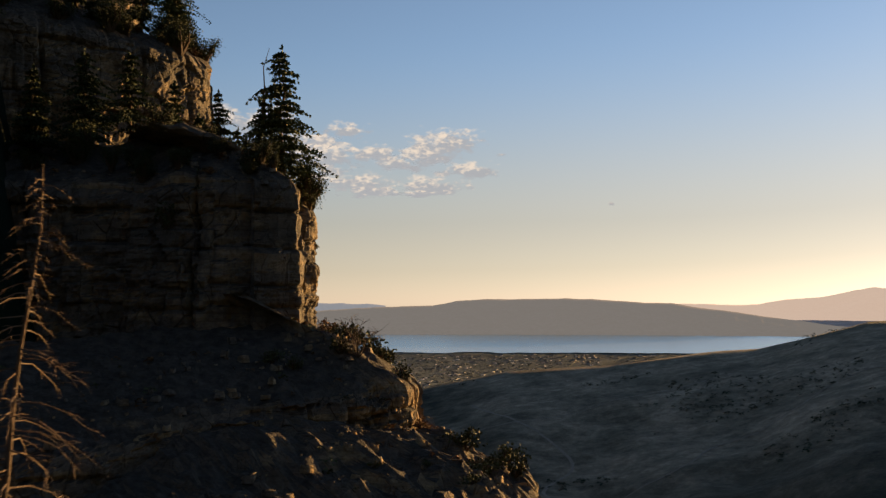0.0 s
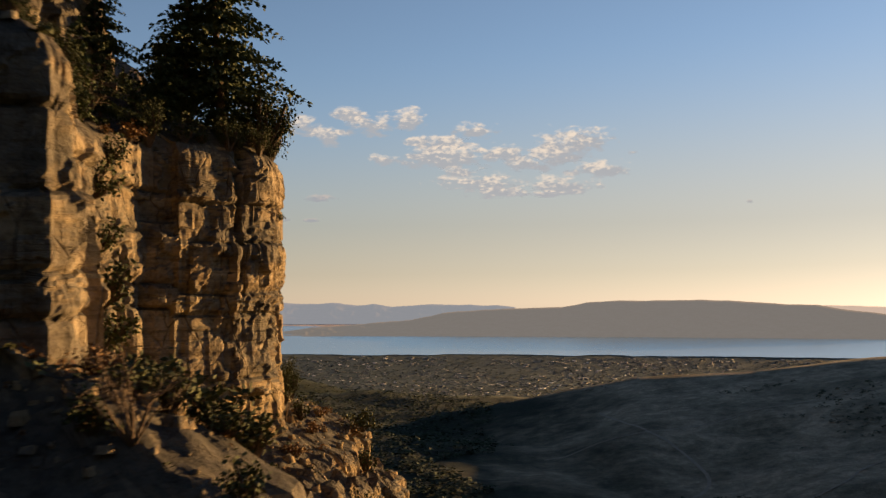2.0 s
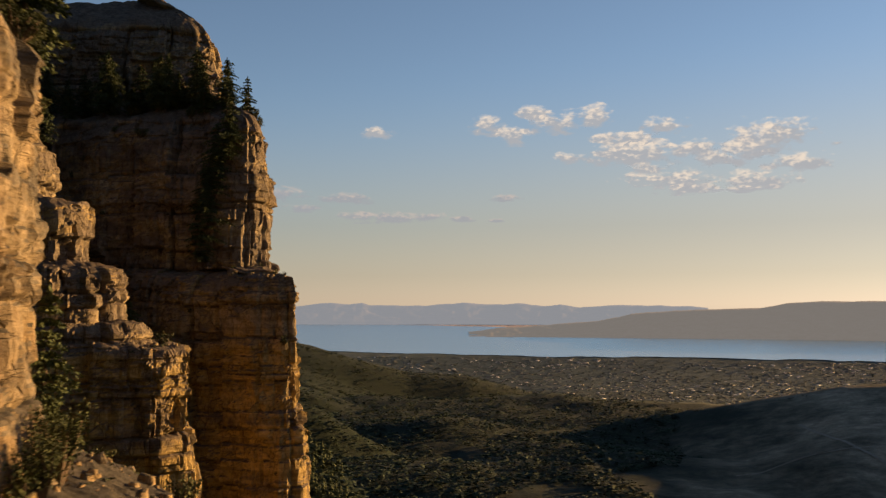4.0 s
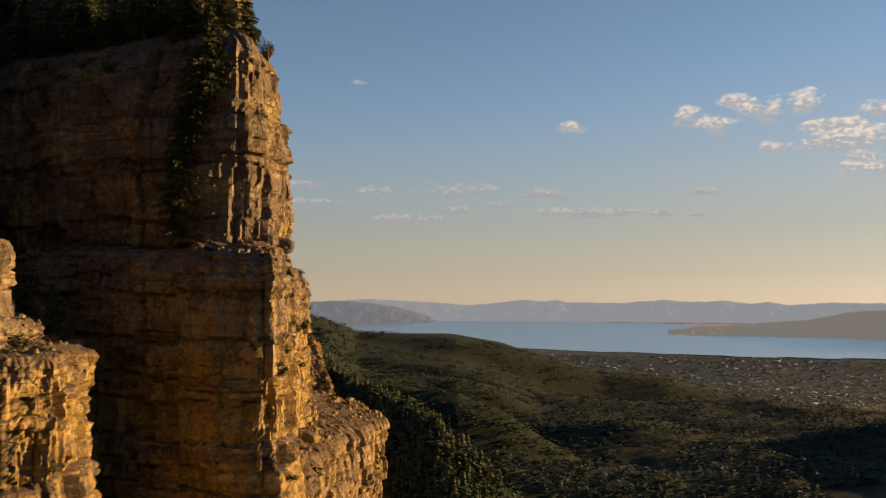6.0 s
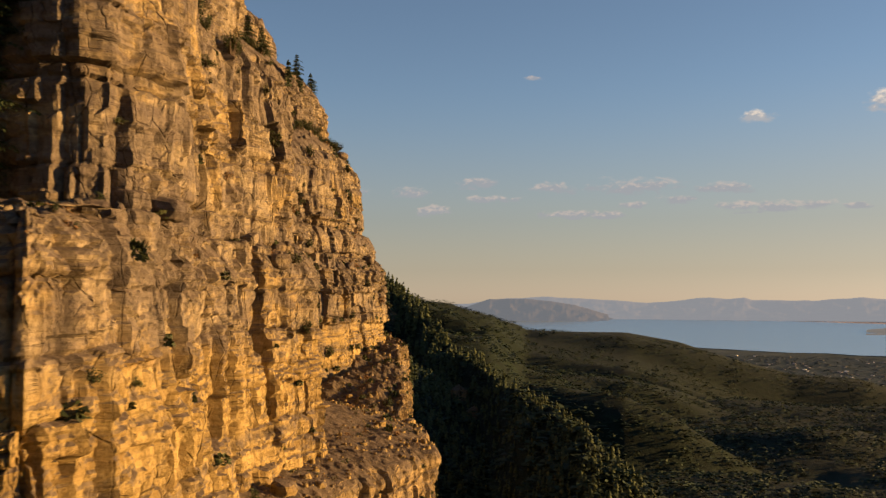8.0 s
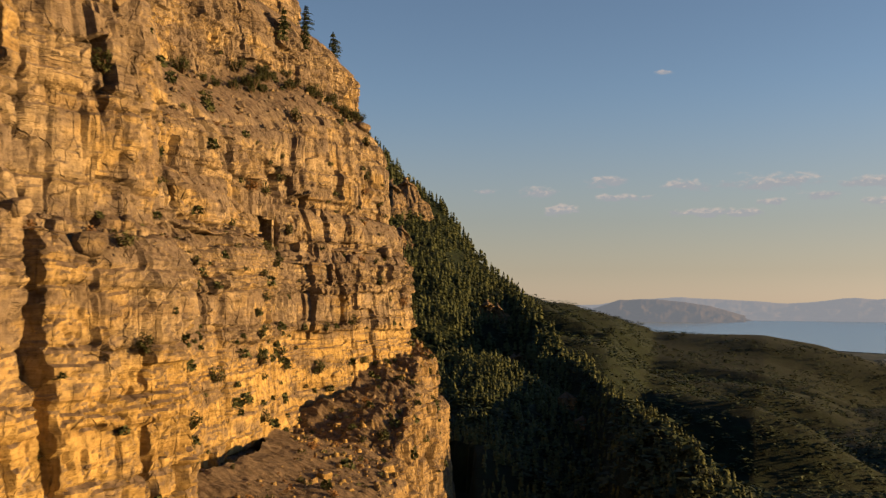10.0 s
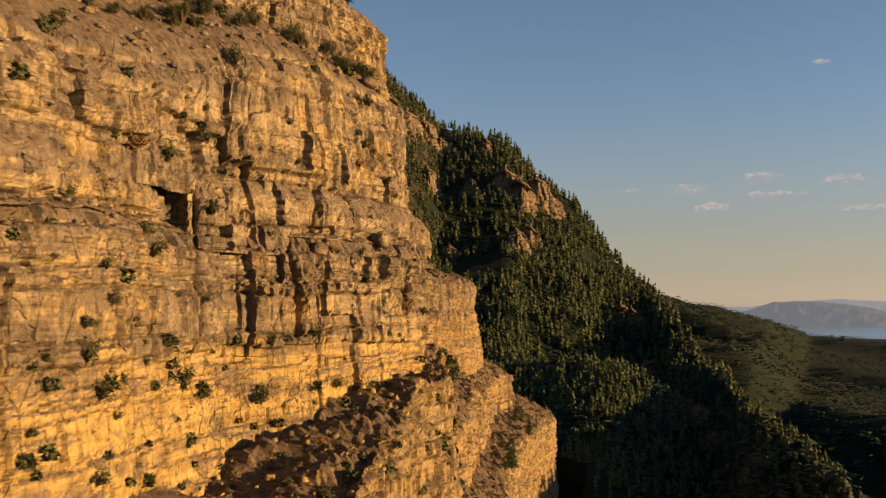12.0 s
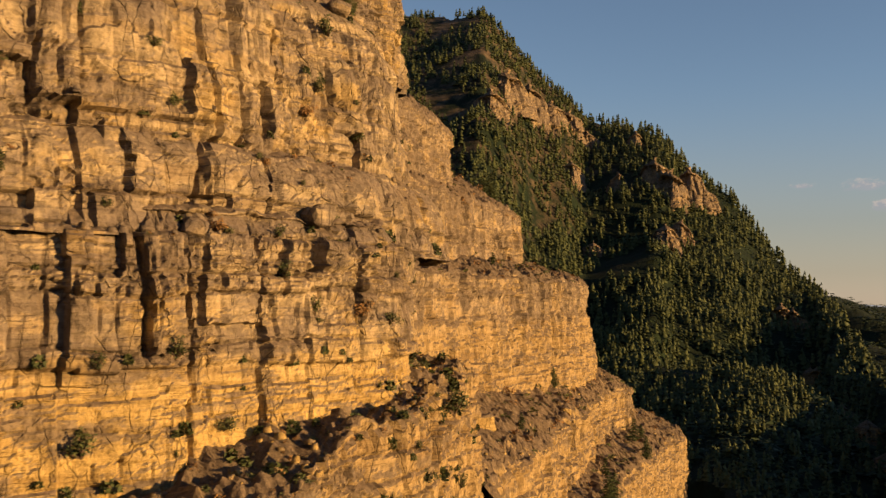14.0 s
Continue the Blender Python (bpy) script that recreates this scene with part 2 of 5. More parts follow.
def ground_material():
    m, t, b = material("scrub_ground", 0.95)
    p, xyz, up = place_of(t)
    n1 = noise_tex(t, p, 0.012, 6, 0.6)
    n2 = noise_tex(t, p, 0.09, 8, 0.75)
    n3 = noise_tex(t, p, 0.6, 5, 0.7)
    # the hillsides' shade is put into this near-black green
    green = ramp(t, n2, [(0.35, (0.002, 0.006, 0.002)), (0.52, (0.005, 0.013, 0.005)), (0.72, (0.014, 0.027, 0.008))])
    # dry and scrub tones are raised: haze over the hill put into the colour
    dry = ramp(t, n2, [(0.35, (0.21, 0.168, 0.112)), (0.55, (0.37, 0.297, 0.20)), (0.75, (0.54, 0.44, 0.30))])
    scrub = ramp(t, n2, [(0.35, (0.065, 0.060, 0.037)), (0.55, (0.135, 0.116, 0.074)), (0.75, (0.23, 0.19, 0.122))])
    open_ground = maths(t, "ADD", noise_tex(t, p, 0.016, 7, 0.72), maths(t, "MULTIPLY", span(t, xyz[1], 450, 950), 0.10))
    dry = mix(t, span(t, open_ground, 0.44, 0.78), scrub, dry)
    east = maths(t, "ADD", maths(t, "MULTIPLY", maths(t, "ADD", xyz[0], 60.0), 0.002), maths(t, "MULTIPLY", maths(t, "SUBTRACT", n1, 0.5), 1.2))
    # no dry ground near or behind: kept dark to bounce less light onto cliffs
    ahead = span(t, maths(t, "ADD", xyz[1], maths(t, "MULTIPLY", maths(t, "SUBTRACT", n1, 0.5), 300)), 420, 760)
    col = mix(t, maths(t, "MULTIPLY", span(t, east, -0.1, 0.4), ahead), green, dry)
    col = mix(t, 0.35, col, ramp(t, n3, [(0.35, (0.35, 0.35, 0.35)), (0.65, (1, 1, 1))]), "MULTIPLY")
    # bare brown soil and rock between the firs of the mountain's flank
    bare = ramp(t, n2, [(0.35, (0.030, 0.024, 0.016)), (0.52, (0.070, 0.052, 0.034)), (0.70, (0.15, 0.112, 0.070))])
    west = span(t, maths(t, "SUBTRACT", maths(t, "MULTIPLY", xyz[0], -1.0), maths(t, "MULTIPLY", xyz[1], 0.92)), -60, 260)
    col = mix(t, maths(t, "MULTIPLY", west, span(t, maths(t, "ADD", noise_tex(t, p, 0.03, 6, 0.7), maths(t, "MULTIPLY", maths(t, "SUBTRACT", west, 1.0), 0.2)), 0.42, 0.56)), col, bare)
    away = t.nodes.new("ShaderNodeVectorMath")
    away.operation = "DISTANCE"
    t.links.new(p, away.inputs[0])
    away.inputs[1].default_value = (0, 120, 100)
    r = away.outputs["Value"]
    town = ramp(t, noise_tex(t, p, 0.018, 7, 0.75), [(0.36, (0.034, 0.050, 0.044)), (0.52, (0.058, 0.076, 0.066)), (0.66, (0.09, 0.105, 0.092)), (0.75, (0.19, 0.18, 0.16))])
    plain = maths(t, "MAXIMUM", span(t, r, 2050, 2200), maths(t, "MULTIPLY", span(t, r, 1650, 1900), maths(t, "SUBTRACT", 1.0, span(t, xyz[2], 2, 14))))
    col = mix(t, plain, col, town)
    shore = ramp(t, noise_tex(t, p, 0.01, 5), [(0.35, (0.45, 0.35, 0.30)), (0.65, (0.65, 0.50, 0.43))])
    col = mix(t, span(t, r, 3000, 3200), col, shore)
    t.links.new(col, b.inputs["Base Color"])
    bump(t, b, n2, 4.0, 0.4)
    return m


GROUND = ground_material()


def plain_colour(name, rough, lo, hi, scale):
    m, t, b = material(name, rough)
    p, xyz, up = place_of(t)
    t.links.new(ramp(t, noise_tex(t, p, scale, 6, 0.7), [(0.3, lo), (0.7, hi)]), b.inputs["Base Color"])
    return m


# ---------------------------------------------------------------- numpy noise
def frac(a):
    return a - np.floor(a)


def hsh(a, b=0.0, c=0.0):
    return frac(np.sin(a * 127.1 + b * 311.7 + c * 74.7) * 43758.5453)


def vnoise(x, y, z):
    xi, yi, zi = np.floor(x), np.floor(y), np.floor(z)
    fx, fy, fz = x - xi, y - yi, z - zi
    fx, fy, fz = (f * f * (3 - 2 * f) for f in (fx, fy, fz))
    total = 0.0
    for dx in (0, 1):
        for dy in (0, 1):
            for dz in (0, 1):
                w = (fx if dx else 1 - fx) * (fy if dy else 1 - fy) * (fz if dz else 1 - fz)
                total = total + w * hsh(xi + dx, yi + dy, zi + dz)
    return total * 2 - 1


def fbm(x, y, z, octaves=4, gain=0.5):
    total, amp = 0.0, 1.0
    for k in range(octaves):
        total = total + amp * vnoise(x + 17.3 * k, y - 9.1 * k, z + 5.7 * k)
        x, y, z, amp = x * 2.03, y * 2.03, z * 2.03, amp * gain
    return total


def smooth(a, lo, hi):
    f = np.clip((a - lo) / (hi - lo), 0, 1)
    return f * f * (3 - 2 * f)


# ---------------------------------------------------------------- mesh helpers
def grid_mesh(name, x, y, z, mat, shade=False):
    """A sheet from three arrays of the same rows x columns; faces look to the side that runs right of the columns."""
    rows, cols = x.shape
    me = bpy.data.meshes.new(name)
    i = np.arange(rows * cols).reshape(rows, cols)
    quads = np.stack([i[:-1, :-1], i[:-1, 1:], i[1:, 1:], i[1:, :-1]], -1).reshape(-1, 4)
    me.vertices.add(rows * cols)
    me.vertices.foreach_set("co", np.stack([x, y, z], -1).astype(np.float32).ravel())
    me.loops.add(quads.size)
    me.loops.foreach_set("vertex_index", quads.astype(np.int32).ravel())
    me.polygons.add(len(quads))
    me.polygons.foreach_set("loop_start", np.arange(0, quads.size, 4, dtype=np.int32))
    me.polygons.foreach_set("use_smooth", np.full(len(quads), shade))
    me.update(calc_edges=True)
    me.materials.append(mat)
    return me


def chaikin(pts, n=1):
    p = np.array(pts, float)
    for _ in range(n):
        a, b = p[:-1] * 0.78 + p[1:] * 0.22, p[:-1] * 0.22 + p[1:] * 0.78
        p = np.vstack([p[:1], np.stack([a, b], 1).reshape(-1, 2), p[-1:]])
    return p


def resample(p, step):
    d = np.concatenate([[0], np.cumsum(np.hypot(*np.diff(p, axis=0).T))])
    s = np.linspace(0, d[-1], max(3, int(d[-1] / step)))
    return np.interp(s, d, p[:, 0]), np.interp(s, d, p[:, 1]), s


def blur(a, n):
    if n < 1:
        return a
    k = np.ones(2 * n + 1) / (2 * n + 1)
    return np.convolve(np.pad(a, n, "edge"), k, "valid")


# the beds of the rock lie level through the whole mountain: thick units, and thin beds in them
bed_rng = np.random.default_rng(5)


def levels(sizes):
    zs = [110.0]
    while zs[-1] < 340:
        zs.append(zs[-1] + float(bed_rng.choice(sizes)) * bed_rng.uniform(0.8, 1.2))
    return np.array(zs)


UNITS, BEDS = levels([1.4, 2.2, 3.2, 4.6]), levels([0.3, 0.45, 0.6, 0.9, 1.3])


def layer(zs, z):
    b = np.clip(np.searchsorted(zs, z) - 1, 0, len(zs) - 2)
    return b, np.minimum(z - zs[b], zs[b + 1] - z)


def joints(u, width, seed):
    """Cell number, distance to the nearest joint and place within the cell (-1 to 1) along u, for joints at uneven spacing."""
    q = u / width
    c = np.floor(q)
    lo = c + 0.6 * (hsh(c, seed) - 0.5)
    cell = np.where(q < lo, c - 1, c)
    lo = cell + 0.6 * (hsh(cell, seed) - 0.5)
    hi = cell + 1 + 0.6 * (hsh(cell + 1, seed) - 0.5)
    return cell, np.minimum(q - lo, hi - q) * width, 2 * (q - lo) / (hi - lo) - 1


def facets(x, y, z, seed):
    """Angular blocks: each point takes the tilted plane of its nearest cell. About -1 to 1."""
    xi, yi, zi = np.floor(x - 0.5), np.floor(y - 0.5), np.floor(z - 0.5)
    best, value = np.full(x.shape, 9.0), np.zeros(x.shape)
    for dx in (0, 1):
        for dy in (0, 1):
            for dz in (0, 1):
                cx, cy, cz = xi + dx, yi + dy, zi + dz
                h1, h2, h3 = hsh(cx + seed, cy, cz), hsh(cx, cy + seed, cz + 3.1), hsh(cx, cy + 5.3, cz + seed)
                ex, ey, ez = x - cx - 0.5 - 0.8 * (h1 - 0.5), y - cy - 0.5 - 0.8 * (h2 - 0.5), z - cz - 0.5 - 0.8 * (h3 - 0.5)
                d = ex * ex + ey * ey + ez * ez
                h = frac(h1 * 17.3 + h2 * 31.7)
                plane = (h - 0.5) + 1.3 * (ex * (h2 - 0.5) + ey * (h3 - 0.5) + ez * (h1 - 0.6))
                nearer = d < best
                best, value = np.where(nearer, d, best), np.where(nearer, plane, value)
    return value


def rock_relief(u, x, y, z, upright=0.0):
    """How far the bedded, jointed rock stands proud of its mean face, in metres. upright: 0 where the level beds rule, 1 where the joints do."""
    patch = fbm(x / 8 + 40, y / 8, z / 8, 2)
    flat = 1 - 0.6 * upright
    out = 1.2 * fbm(x / 12, y / 12, z / 18, 3)
    # tall columns between joints
    c, d, w = joints(u + 0.5 * vnoise(x / 6, y / 6, z / 9), 5.6 - 1.8 * upright, 3.1)
    split = smooth(vnoise(x / 6, y / 6 + 9, z / 9), -0.3, 0.5)
    lump = c
    col = np.floor(z / 11.0 + 0.7 * hsh(c, 2.5))
    out = out + (0.8 + 0.8 * upright) * (hsh(c, 7.7, col) - 0.5) + (0.5 + 0.9 * upright) * w * (hsh(c, 3.7, col) - 0.5) - 0.45 * split * np.exp(-(d / 0.18) ** 2)
    # flutes
    c, d, w = joints(u + 0.7 * vnoise(x / 4, y / 4, z / 6), 1.9, 5.9)
    row = np.floor(z / 4.6 + 2.3 * hsh(c, 6.6))
    out = out + upright * (0.55 * (1 - w * w) * hsh(c, 4.4, row) + 0.5 * (hsh(c, 9.1, row) - 0.5) + 0.35 * w * (hsh(c, 1.9, row) - 0.5))
    # a few deep clefts
    c, d, w = joints(u + 0.5 * vnoise(x / 3, y / 3, z / 4) + 0.4 * facets(x / 3, y / 3, z / 3, 2.2), 15.0, 8.3)
    out = out - (1.0 * smooth(vnoise(x / 8, y / 8 + 3, z / 6), -0.5, 0.2) + 0.2) * np.exp(-(d / 0.2) ** 2)
    # thick beds and their blocks
    zz = z + 0.35 * vnoise(x / 9, y / 9, z / 3) + 0.9 * (hsh(lump, 5.1) - 0.5)
    k, edge = layer(UNITS, zz)
    massive = hsh(k, 4.2)
    out = out + flat * (0.8 * (hsh(k, 1.3) - 0.5) - 0.42 * np.exp(-(edge / 0.15) ** 2))
    c2, d2, w2 = joints(u + 0.4 * vnoise(x / 2, y / 2, z / 2), (1.5 + 2.8 * hsh(k, 9.4)) * (1 - 0.4 * upright), k * 1.7)
    loose = smooth(patch, -0.6, 0.5)
    h2 = hsh(c2, k, 2.2)
    out = out + (0.25 + 0.75 * loose) * (0.62 * (h2 - 0.5) + 0.5 * w2 * (hsh(c2, k, 6.4) - 0.5) + 0.3 * (edge - 0.8) * (hsh(c2, k, 4.9) - 0.6) - 0.34 * np.exp(-(d2 / 0.12) ** 2))
    out = out - np.where(hsh(c2, k, 8.8) > 0.93, 0.75, 0.0) * loose
    # thin beds, in some of the thick ones only
    b, edge = layer(BEDS, zz + 0.1 * vnoise(x / 2, y / 2, z))
    thin = flat * (0.08 + 0.9 * smooth(massive + 0.35 * patch, 0.5, 0.8))
    out = out + thin * (0.34 * (hsh(b, 6.1) - 0.5) - 0.16 * np.exp(-(edge / 0.08) ** 2))
    c3, d3, w3 = joints(u + 0.3 * vnoise(x, y, z), 0.7 + 1.2 * hsh(b, 3.3), b * 2.3)
    h3 = hsh(c3, b, 5.5)
    out = out + thin * (0.32 * (h3 - 0.5) + 0.22 * w3 * (hsh(c3, b, 7.1) - 0.5) - 0.10 * np.exp(-(d3 / 0.09) ** 2)) - 0.3 * thin * (h3 > 0.93)
    big = facets(x / 2.8, y / 2.8, z / (2.2 + 4.0 * upright), 1.7)
    small = facets(x / 1.05 + 3, y / 1.05, z / 0.8, 4.4)
    rough = smooth(fbm(x / 5 + 11, y / 5, z / 4, 2), -0.3, 0.6)
    return out + (0.25 + 0.35 * upright) * big + (0.06 + 0.28 * rough) * small + 0.10 * fbm(x / 1.4, y / 1.4, z / 1.4, 4, 0.55)


def cliff_band(pts, z0, z1, rise=0.35, depth=14.0, batter=0.06, step=0.24, name="cliff", ragged=0.5, cut=1, crown=None, upright=0.0, mat=None, seen_from=0.0, grain=1.0, arch=0.0, undercut=0.0, brow=1.0, clefts=(), bold=1.0):
    """A cliff along pts (rock to the left of the way), from z0 up to z1, with the sloping ledge that runs back from its top."""
    px, py, s = resample(chaikin(pts, cut), step)
    tx, ty = blur(np.gradient(px), 6), blur(np.gradient(py), 6)
    ln = np.hypot(tx, ty)
    nx, ny = ty / ln, -tx / ln
    wide = int(9 / step)
    bx, by = blur(nx, wide), blur(ny, wide)
    ln = np.hypot(bx, by) + 1e-6
    bx, by = bx / ln, by / ln
    u = s + pts[0][0] * 0.37
    level = z1 if crown is None else np.interp(py, *crown)
    top = level - arch * (2 * s / s[-1] - 1) ** 2 + ragged * fbm(px / 6 / grain, py / 6 / grain, 0 * px + z1, 3) + 0.5 * (hsh(np.floor(u / 2.2), z1) - 0.5) * ragged
    start = min(max(seen_from, z0), z1 - 3)
    part_low = (start - z0) / (z1 - z0)
    f = np.linspace(part_low, 1, max(3, int((z1 - start) / (0.75 * step))))
    if part_low > 0:
        f = np.concatenate([np.linspace(0, part_low, max(2, int((start - z0) / 1.8)), endpoint=False), f])
    f = f[:, None]
    z = z0 + f * (top - z0)[None, :]
    X, Y = np.broadcast_to(px, z.shape), np.broadcast_to(py, z.shape)
    U = np.broadcast_to(u, z.shape)
    d = bold * grain * rock_relief(U / grain, X / grain, Y / grain, z / grain + (120 if grain > 1 else 0), upright) - batter * (z - (z0 + z1) / 2)
    for cx, cy, wide, deep, low_z in clefts:
        at = u[np.argmin(np.hypot(px - cx, py - cy))]
        near = (U - at + 0.5 * vnoise(z / 3, X * 0 + cx, Y * 0) + 0.25 * vnoise(z / 0.8, X * 0, Y * 0 + cy)) / wide
        d = d - deep * np.exp(-near ** 4) * smooth(z, low_z, low_z + 2)
    if undercut:        # a massive bed with few joints, set back under the one above
        lip_z = undercut + 0.5 * vnoise(X / 9, Y / 9, z * 0) + 0.7 * (hsh(np.floor(U / 3.1), 4.0) - 0.5)
        under = smooth(lip_z - z, 0.0, 0.35) * smooth(z - (undercut - 13), 0, 3)
        d = d * (1 - 0.45 * under) - 1.0 * under * smooth(z - (undercut - 9), 0, 9)
    rounded = np.clip((z - (top - brow)[None, :]) / brow, 0, 1)
    d = d - 0.5 * brow * rounded ** 1.6
    x, y = X + d * nx, Y + d * ny
    back = np.concatenate([np.arange(0.5, 5, 0.45), np.arange(5, depth, 0.9)])[:, None]
    fade = np.exp(-back / 1.6)
    lip = z[-1] - blur(z[-1], wide)
    cx = (px + (x[-1] - px) * fade) - back * bx
    cy = (py + (y[-1] - py) * fade) - back * by
    rubble = np.clip(back / 1.5, 0, 1) * (1 + 2 * (depth > 19)) * (0.34 * fbm(cx / 3, cy / 3, cx * 0, 3) + 0.14 * fbm(cx / 0.7, cy / 0.7, cx * 0, 2))
    cz = blur(z[-1], wide)[None, :] + lip * fade + rise * back + rubble
    me = grid_mesh(name, np.vstack([x, cx]), np.vstack([y, cy]), np.vstack([z, cz]), mat or ROCK)
    return new(name, me)


# ---------------------------------------------------------------- ground: one sheet to the horizon
FOOT = [(-90, -260), (-62, -30), (-40, 8), (-14, 34), (6, 58), (7, 70), (4, 88), (-3, 118), (-12, 140), (-36, 166), (-42, 184), (-46, 198), (-45, 208), (-60, 232),
        (-74, 255), (-86, 284), (-106, 306), (-121, 322), (-136, 338), (-160, 362), (-185, 392), (-225, 428), (-265, 462), (-310, 506), (-350, 545), (-390, 548), (-480, 500)]
PX, PY = -41.0, 275.0


def foot_distance(x, y):
    p = np.array(FOOT, float)
    best = np.full(x.shape, 1e9)
    for a, b in zip(p[:-1], p[1:]):
        e = b - a
        k = np.clip(((x - a[0]) * e[0] + (y - a[1]) * e[1]) / (e @ e), 0, 1)
        dx, dy = x - a[0] - k * e[0], y - a[1] - k * e[1]
        best = np.minimum(best, np.hypot(dx, dy))
    ring = np.vstack([p, [(-1500, 500), (-1500, -1500), (-300, -1500)]])
    inside = np.zeros(x.shape, bool)
    for a, b in zip(ring, np.roll(ring, -1, 0)):
        if a[1] != b[1]:
            inside ^= ((a[1] > y) != (b[1] > y)) & (x < (b[0] - a[0]) * (y - a[1]) / (b[1] - a[1]) + a[0])
    return np.where(inside, -best, best)


def polar_of(x, y, centre):
    dx, dy = x - centre[0], y - centre[1]
    return np.hypot(dx, dy), np.degrees(np.arctan2(-dx, dy))


def crest(az, table):
    """Distance and height of a ridge's crest, from a table of (azimuth, distance, height)."""
    a, d, h = np.array(table, float).T
    return np.interp(az, a, d), np.interp(az, a, h)


FLANK = [(0, 230, -300), (20, 230, 60), (30, 290, 122), (32.7, 310, 132), (34.7, 330, 140), (39.4, 450, 151), (42, 700, 159), (43.8, 880, 190), (45.1, 1040, 214), (47, 1100, 252), (48.5, 1140, 294),
         (49.3, 1160, 316), (51, 1180, 346), (53, 1220, 397), (55.2, 1280, 424), (57.0, 1300, 430), (58.2, 1310, 468), (59.5, 1330, 493), (61.4, 1350, 554), (62.8, 1360, 592), (66, 1400, 602), (85, 1400, 640), (100, 1400, -300)]
GREEN = [(-10, 1750, -200), (4, 1750, -20), (10, 1800, 0), (14, 1850, 30), (17.5, 1900, 60), (21, 1900, 66), (24, 1900, 90), (27, 1950, 118), (29.7, 1950, 134),
         (35.4, 1900, 140), (37.3, 1750, 172), (42.5, 1500, 206), (50, 1300, 220), (70, 1300, 100)]
# -180 to -100 and 180: unseen height added behind to block sky light
DARK = [(-180, 700, 900), (-130, 750, 820), (-100, 1000, 430), (-80, 1000, 190), (-60, 1000, 150), (-45, 1100, 175), (-36, 1150, 190), (-30, 1150, 188), (-24, 1150, 180),
        (-18, 1150, 148), (-14.8, 1150, 142), (-10, 1150, 128), (-3.8, 1150, 118), (0, 1150, 104), (3.4, 1150, 90), (7.4, 1200, 72), (12, 1200, 40), (20, 1200, -60),
        (40, 1200, -300), (150, 1200, -300), (180, 700, 900)]
FAR = (0.0, 120.0)


def plain_height(r):
    return 200 + r * np.interp(r, [0, 1000, 1700, 2700, 3300, 3900, 4300, 4700], [-0.2, -0.16, -0.118, -0.0525, -0.0345, -0.0235, -0.0165, -0.014])


def ground_height(x, y):
    n0 = x * 0
    hills = fbm(x / 160, y / 160, n0, 5, 0.5)
    gullies = 1 - np.abs(fbm(x / 120 + 3, y / 170, n0, 3, 0.5)) * 2
    r, az = polar_of(x, y, FAR)
    base = plain_height(np.maximum(r, 1250)) + 3 * hills * smooth(r, 3000, 900)
    base = np.maximum(base, np.where(r < 1500, 62 + 10 * hills, -500))
    r, az = polar_of(x, y, (0, 171))
    rc, zc = crest(az, GREEN)
    front = np.interp(az, [20, 34, 44, 60], [0.03, 0.035, 0.08, 0.2])
    green = np.where(r < rc, zc - front * (rc - r), zc - 0.12 * (r - rc)) - 0.4 * np.clip(500 - r, 0, 500)
    along, across = 0.97 * x + 0.24 * y, 0.24 * x - 0.97 * y
    spurs = 1 - 2 * np.abs(fbm(along / 760, across / 150 + 0.30 * vnoise(along / 260, across / 260, n0), n0, 2, 0.38))
    green = green + (46 * spurs + 2 * hills - 28) * smooth(r, 1950, 1500) * smooth(r, 400, 1000)
    r, az = polar_of(x, y, (5, 40))
    rc, zc = crest(az, DARK)
    dark = np.where(r < rc, zc - np.interp(az, [-180, -130, -80, 0, 140, 180], [1.2, 1.0, 0.14, 0.14, 0.14, 1.2]) * (rc - r), zc - 0.2 * (r - rc)) + (4 * gullies + 4 * hills) * smooth(np.abs(r - rc), 0, 300)
    r, az = polar_of(x, y, (PX, PY))
    rc, zc = crest(az, FLANK)
    front = np.interp(az, [30, 39.6, 44, 48.9, 52, 57, 62, 68], [0.26, 0.26, 0.25, 0.42, 0.5, 0.5, 0.55, 0.6])
    flank = np.where(r < rc, zc - front * (rc - r), zc - 0.5 * (r - rc)) - 0.4 * np.clip(240 - r, 0, 240)
    flank = flank + (9 * hills + 9 * (gullies - 0.45)) * smooth(r, 150, 300) * (0.3 + 0.7 * smooth(np.abs(r - rc) / rc, 0.02, 0.25))
    z = np.maximum.reduce([base, green, dark, flank])
    d = foot_distance(x, y)
    deep = -d
    low = np.interp(y, [200, 235, 340, 400], [172, 150, 148, 112])
    talus = np.where(d > 0, low - 0.95 * d + 1.5 * hills, low - 2)
    inner = low - 2 + smooth(deep, 30, 48) * (244 - low) + 0.6 * np.clip(deep - 48, 0, 600)
    north = low - 2 + smooth(deep, 60, 120) * 110 + 0.3 * np.clip(deep - 120, 0, 500)
    inner = inner + smooth(y, 345, 385) * (north - inner)
    return np.where(deep > 0, inner, np.maximum(z, talus))


def build_ground():
    fine = np.radians(np.linspace(-32, 78, 400))
    rest = np.radians(np.linspace(78, 328, 90)[1:])
    th = np.concatenate([fine, rest])
    r = np.concatenate([np.linspace(0.5, 60, 40), np.geomspace(61.5, 4700, 190)])[:, None]
    x, y = PX - r * np.sin(th)[None, :], PY + r * np.cos(th)[None, :]
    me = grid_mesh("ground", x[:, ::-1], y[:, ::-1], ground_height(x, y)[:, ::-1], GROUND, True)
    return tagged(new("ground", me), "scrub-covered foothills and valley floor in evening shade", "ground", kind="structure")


build_ground()

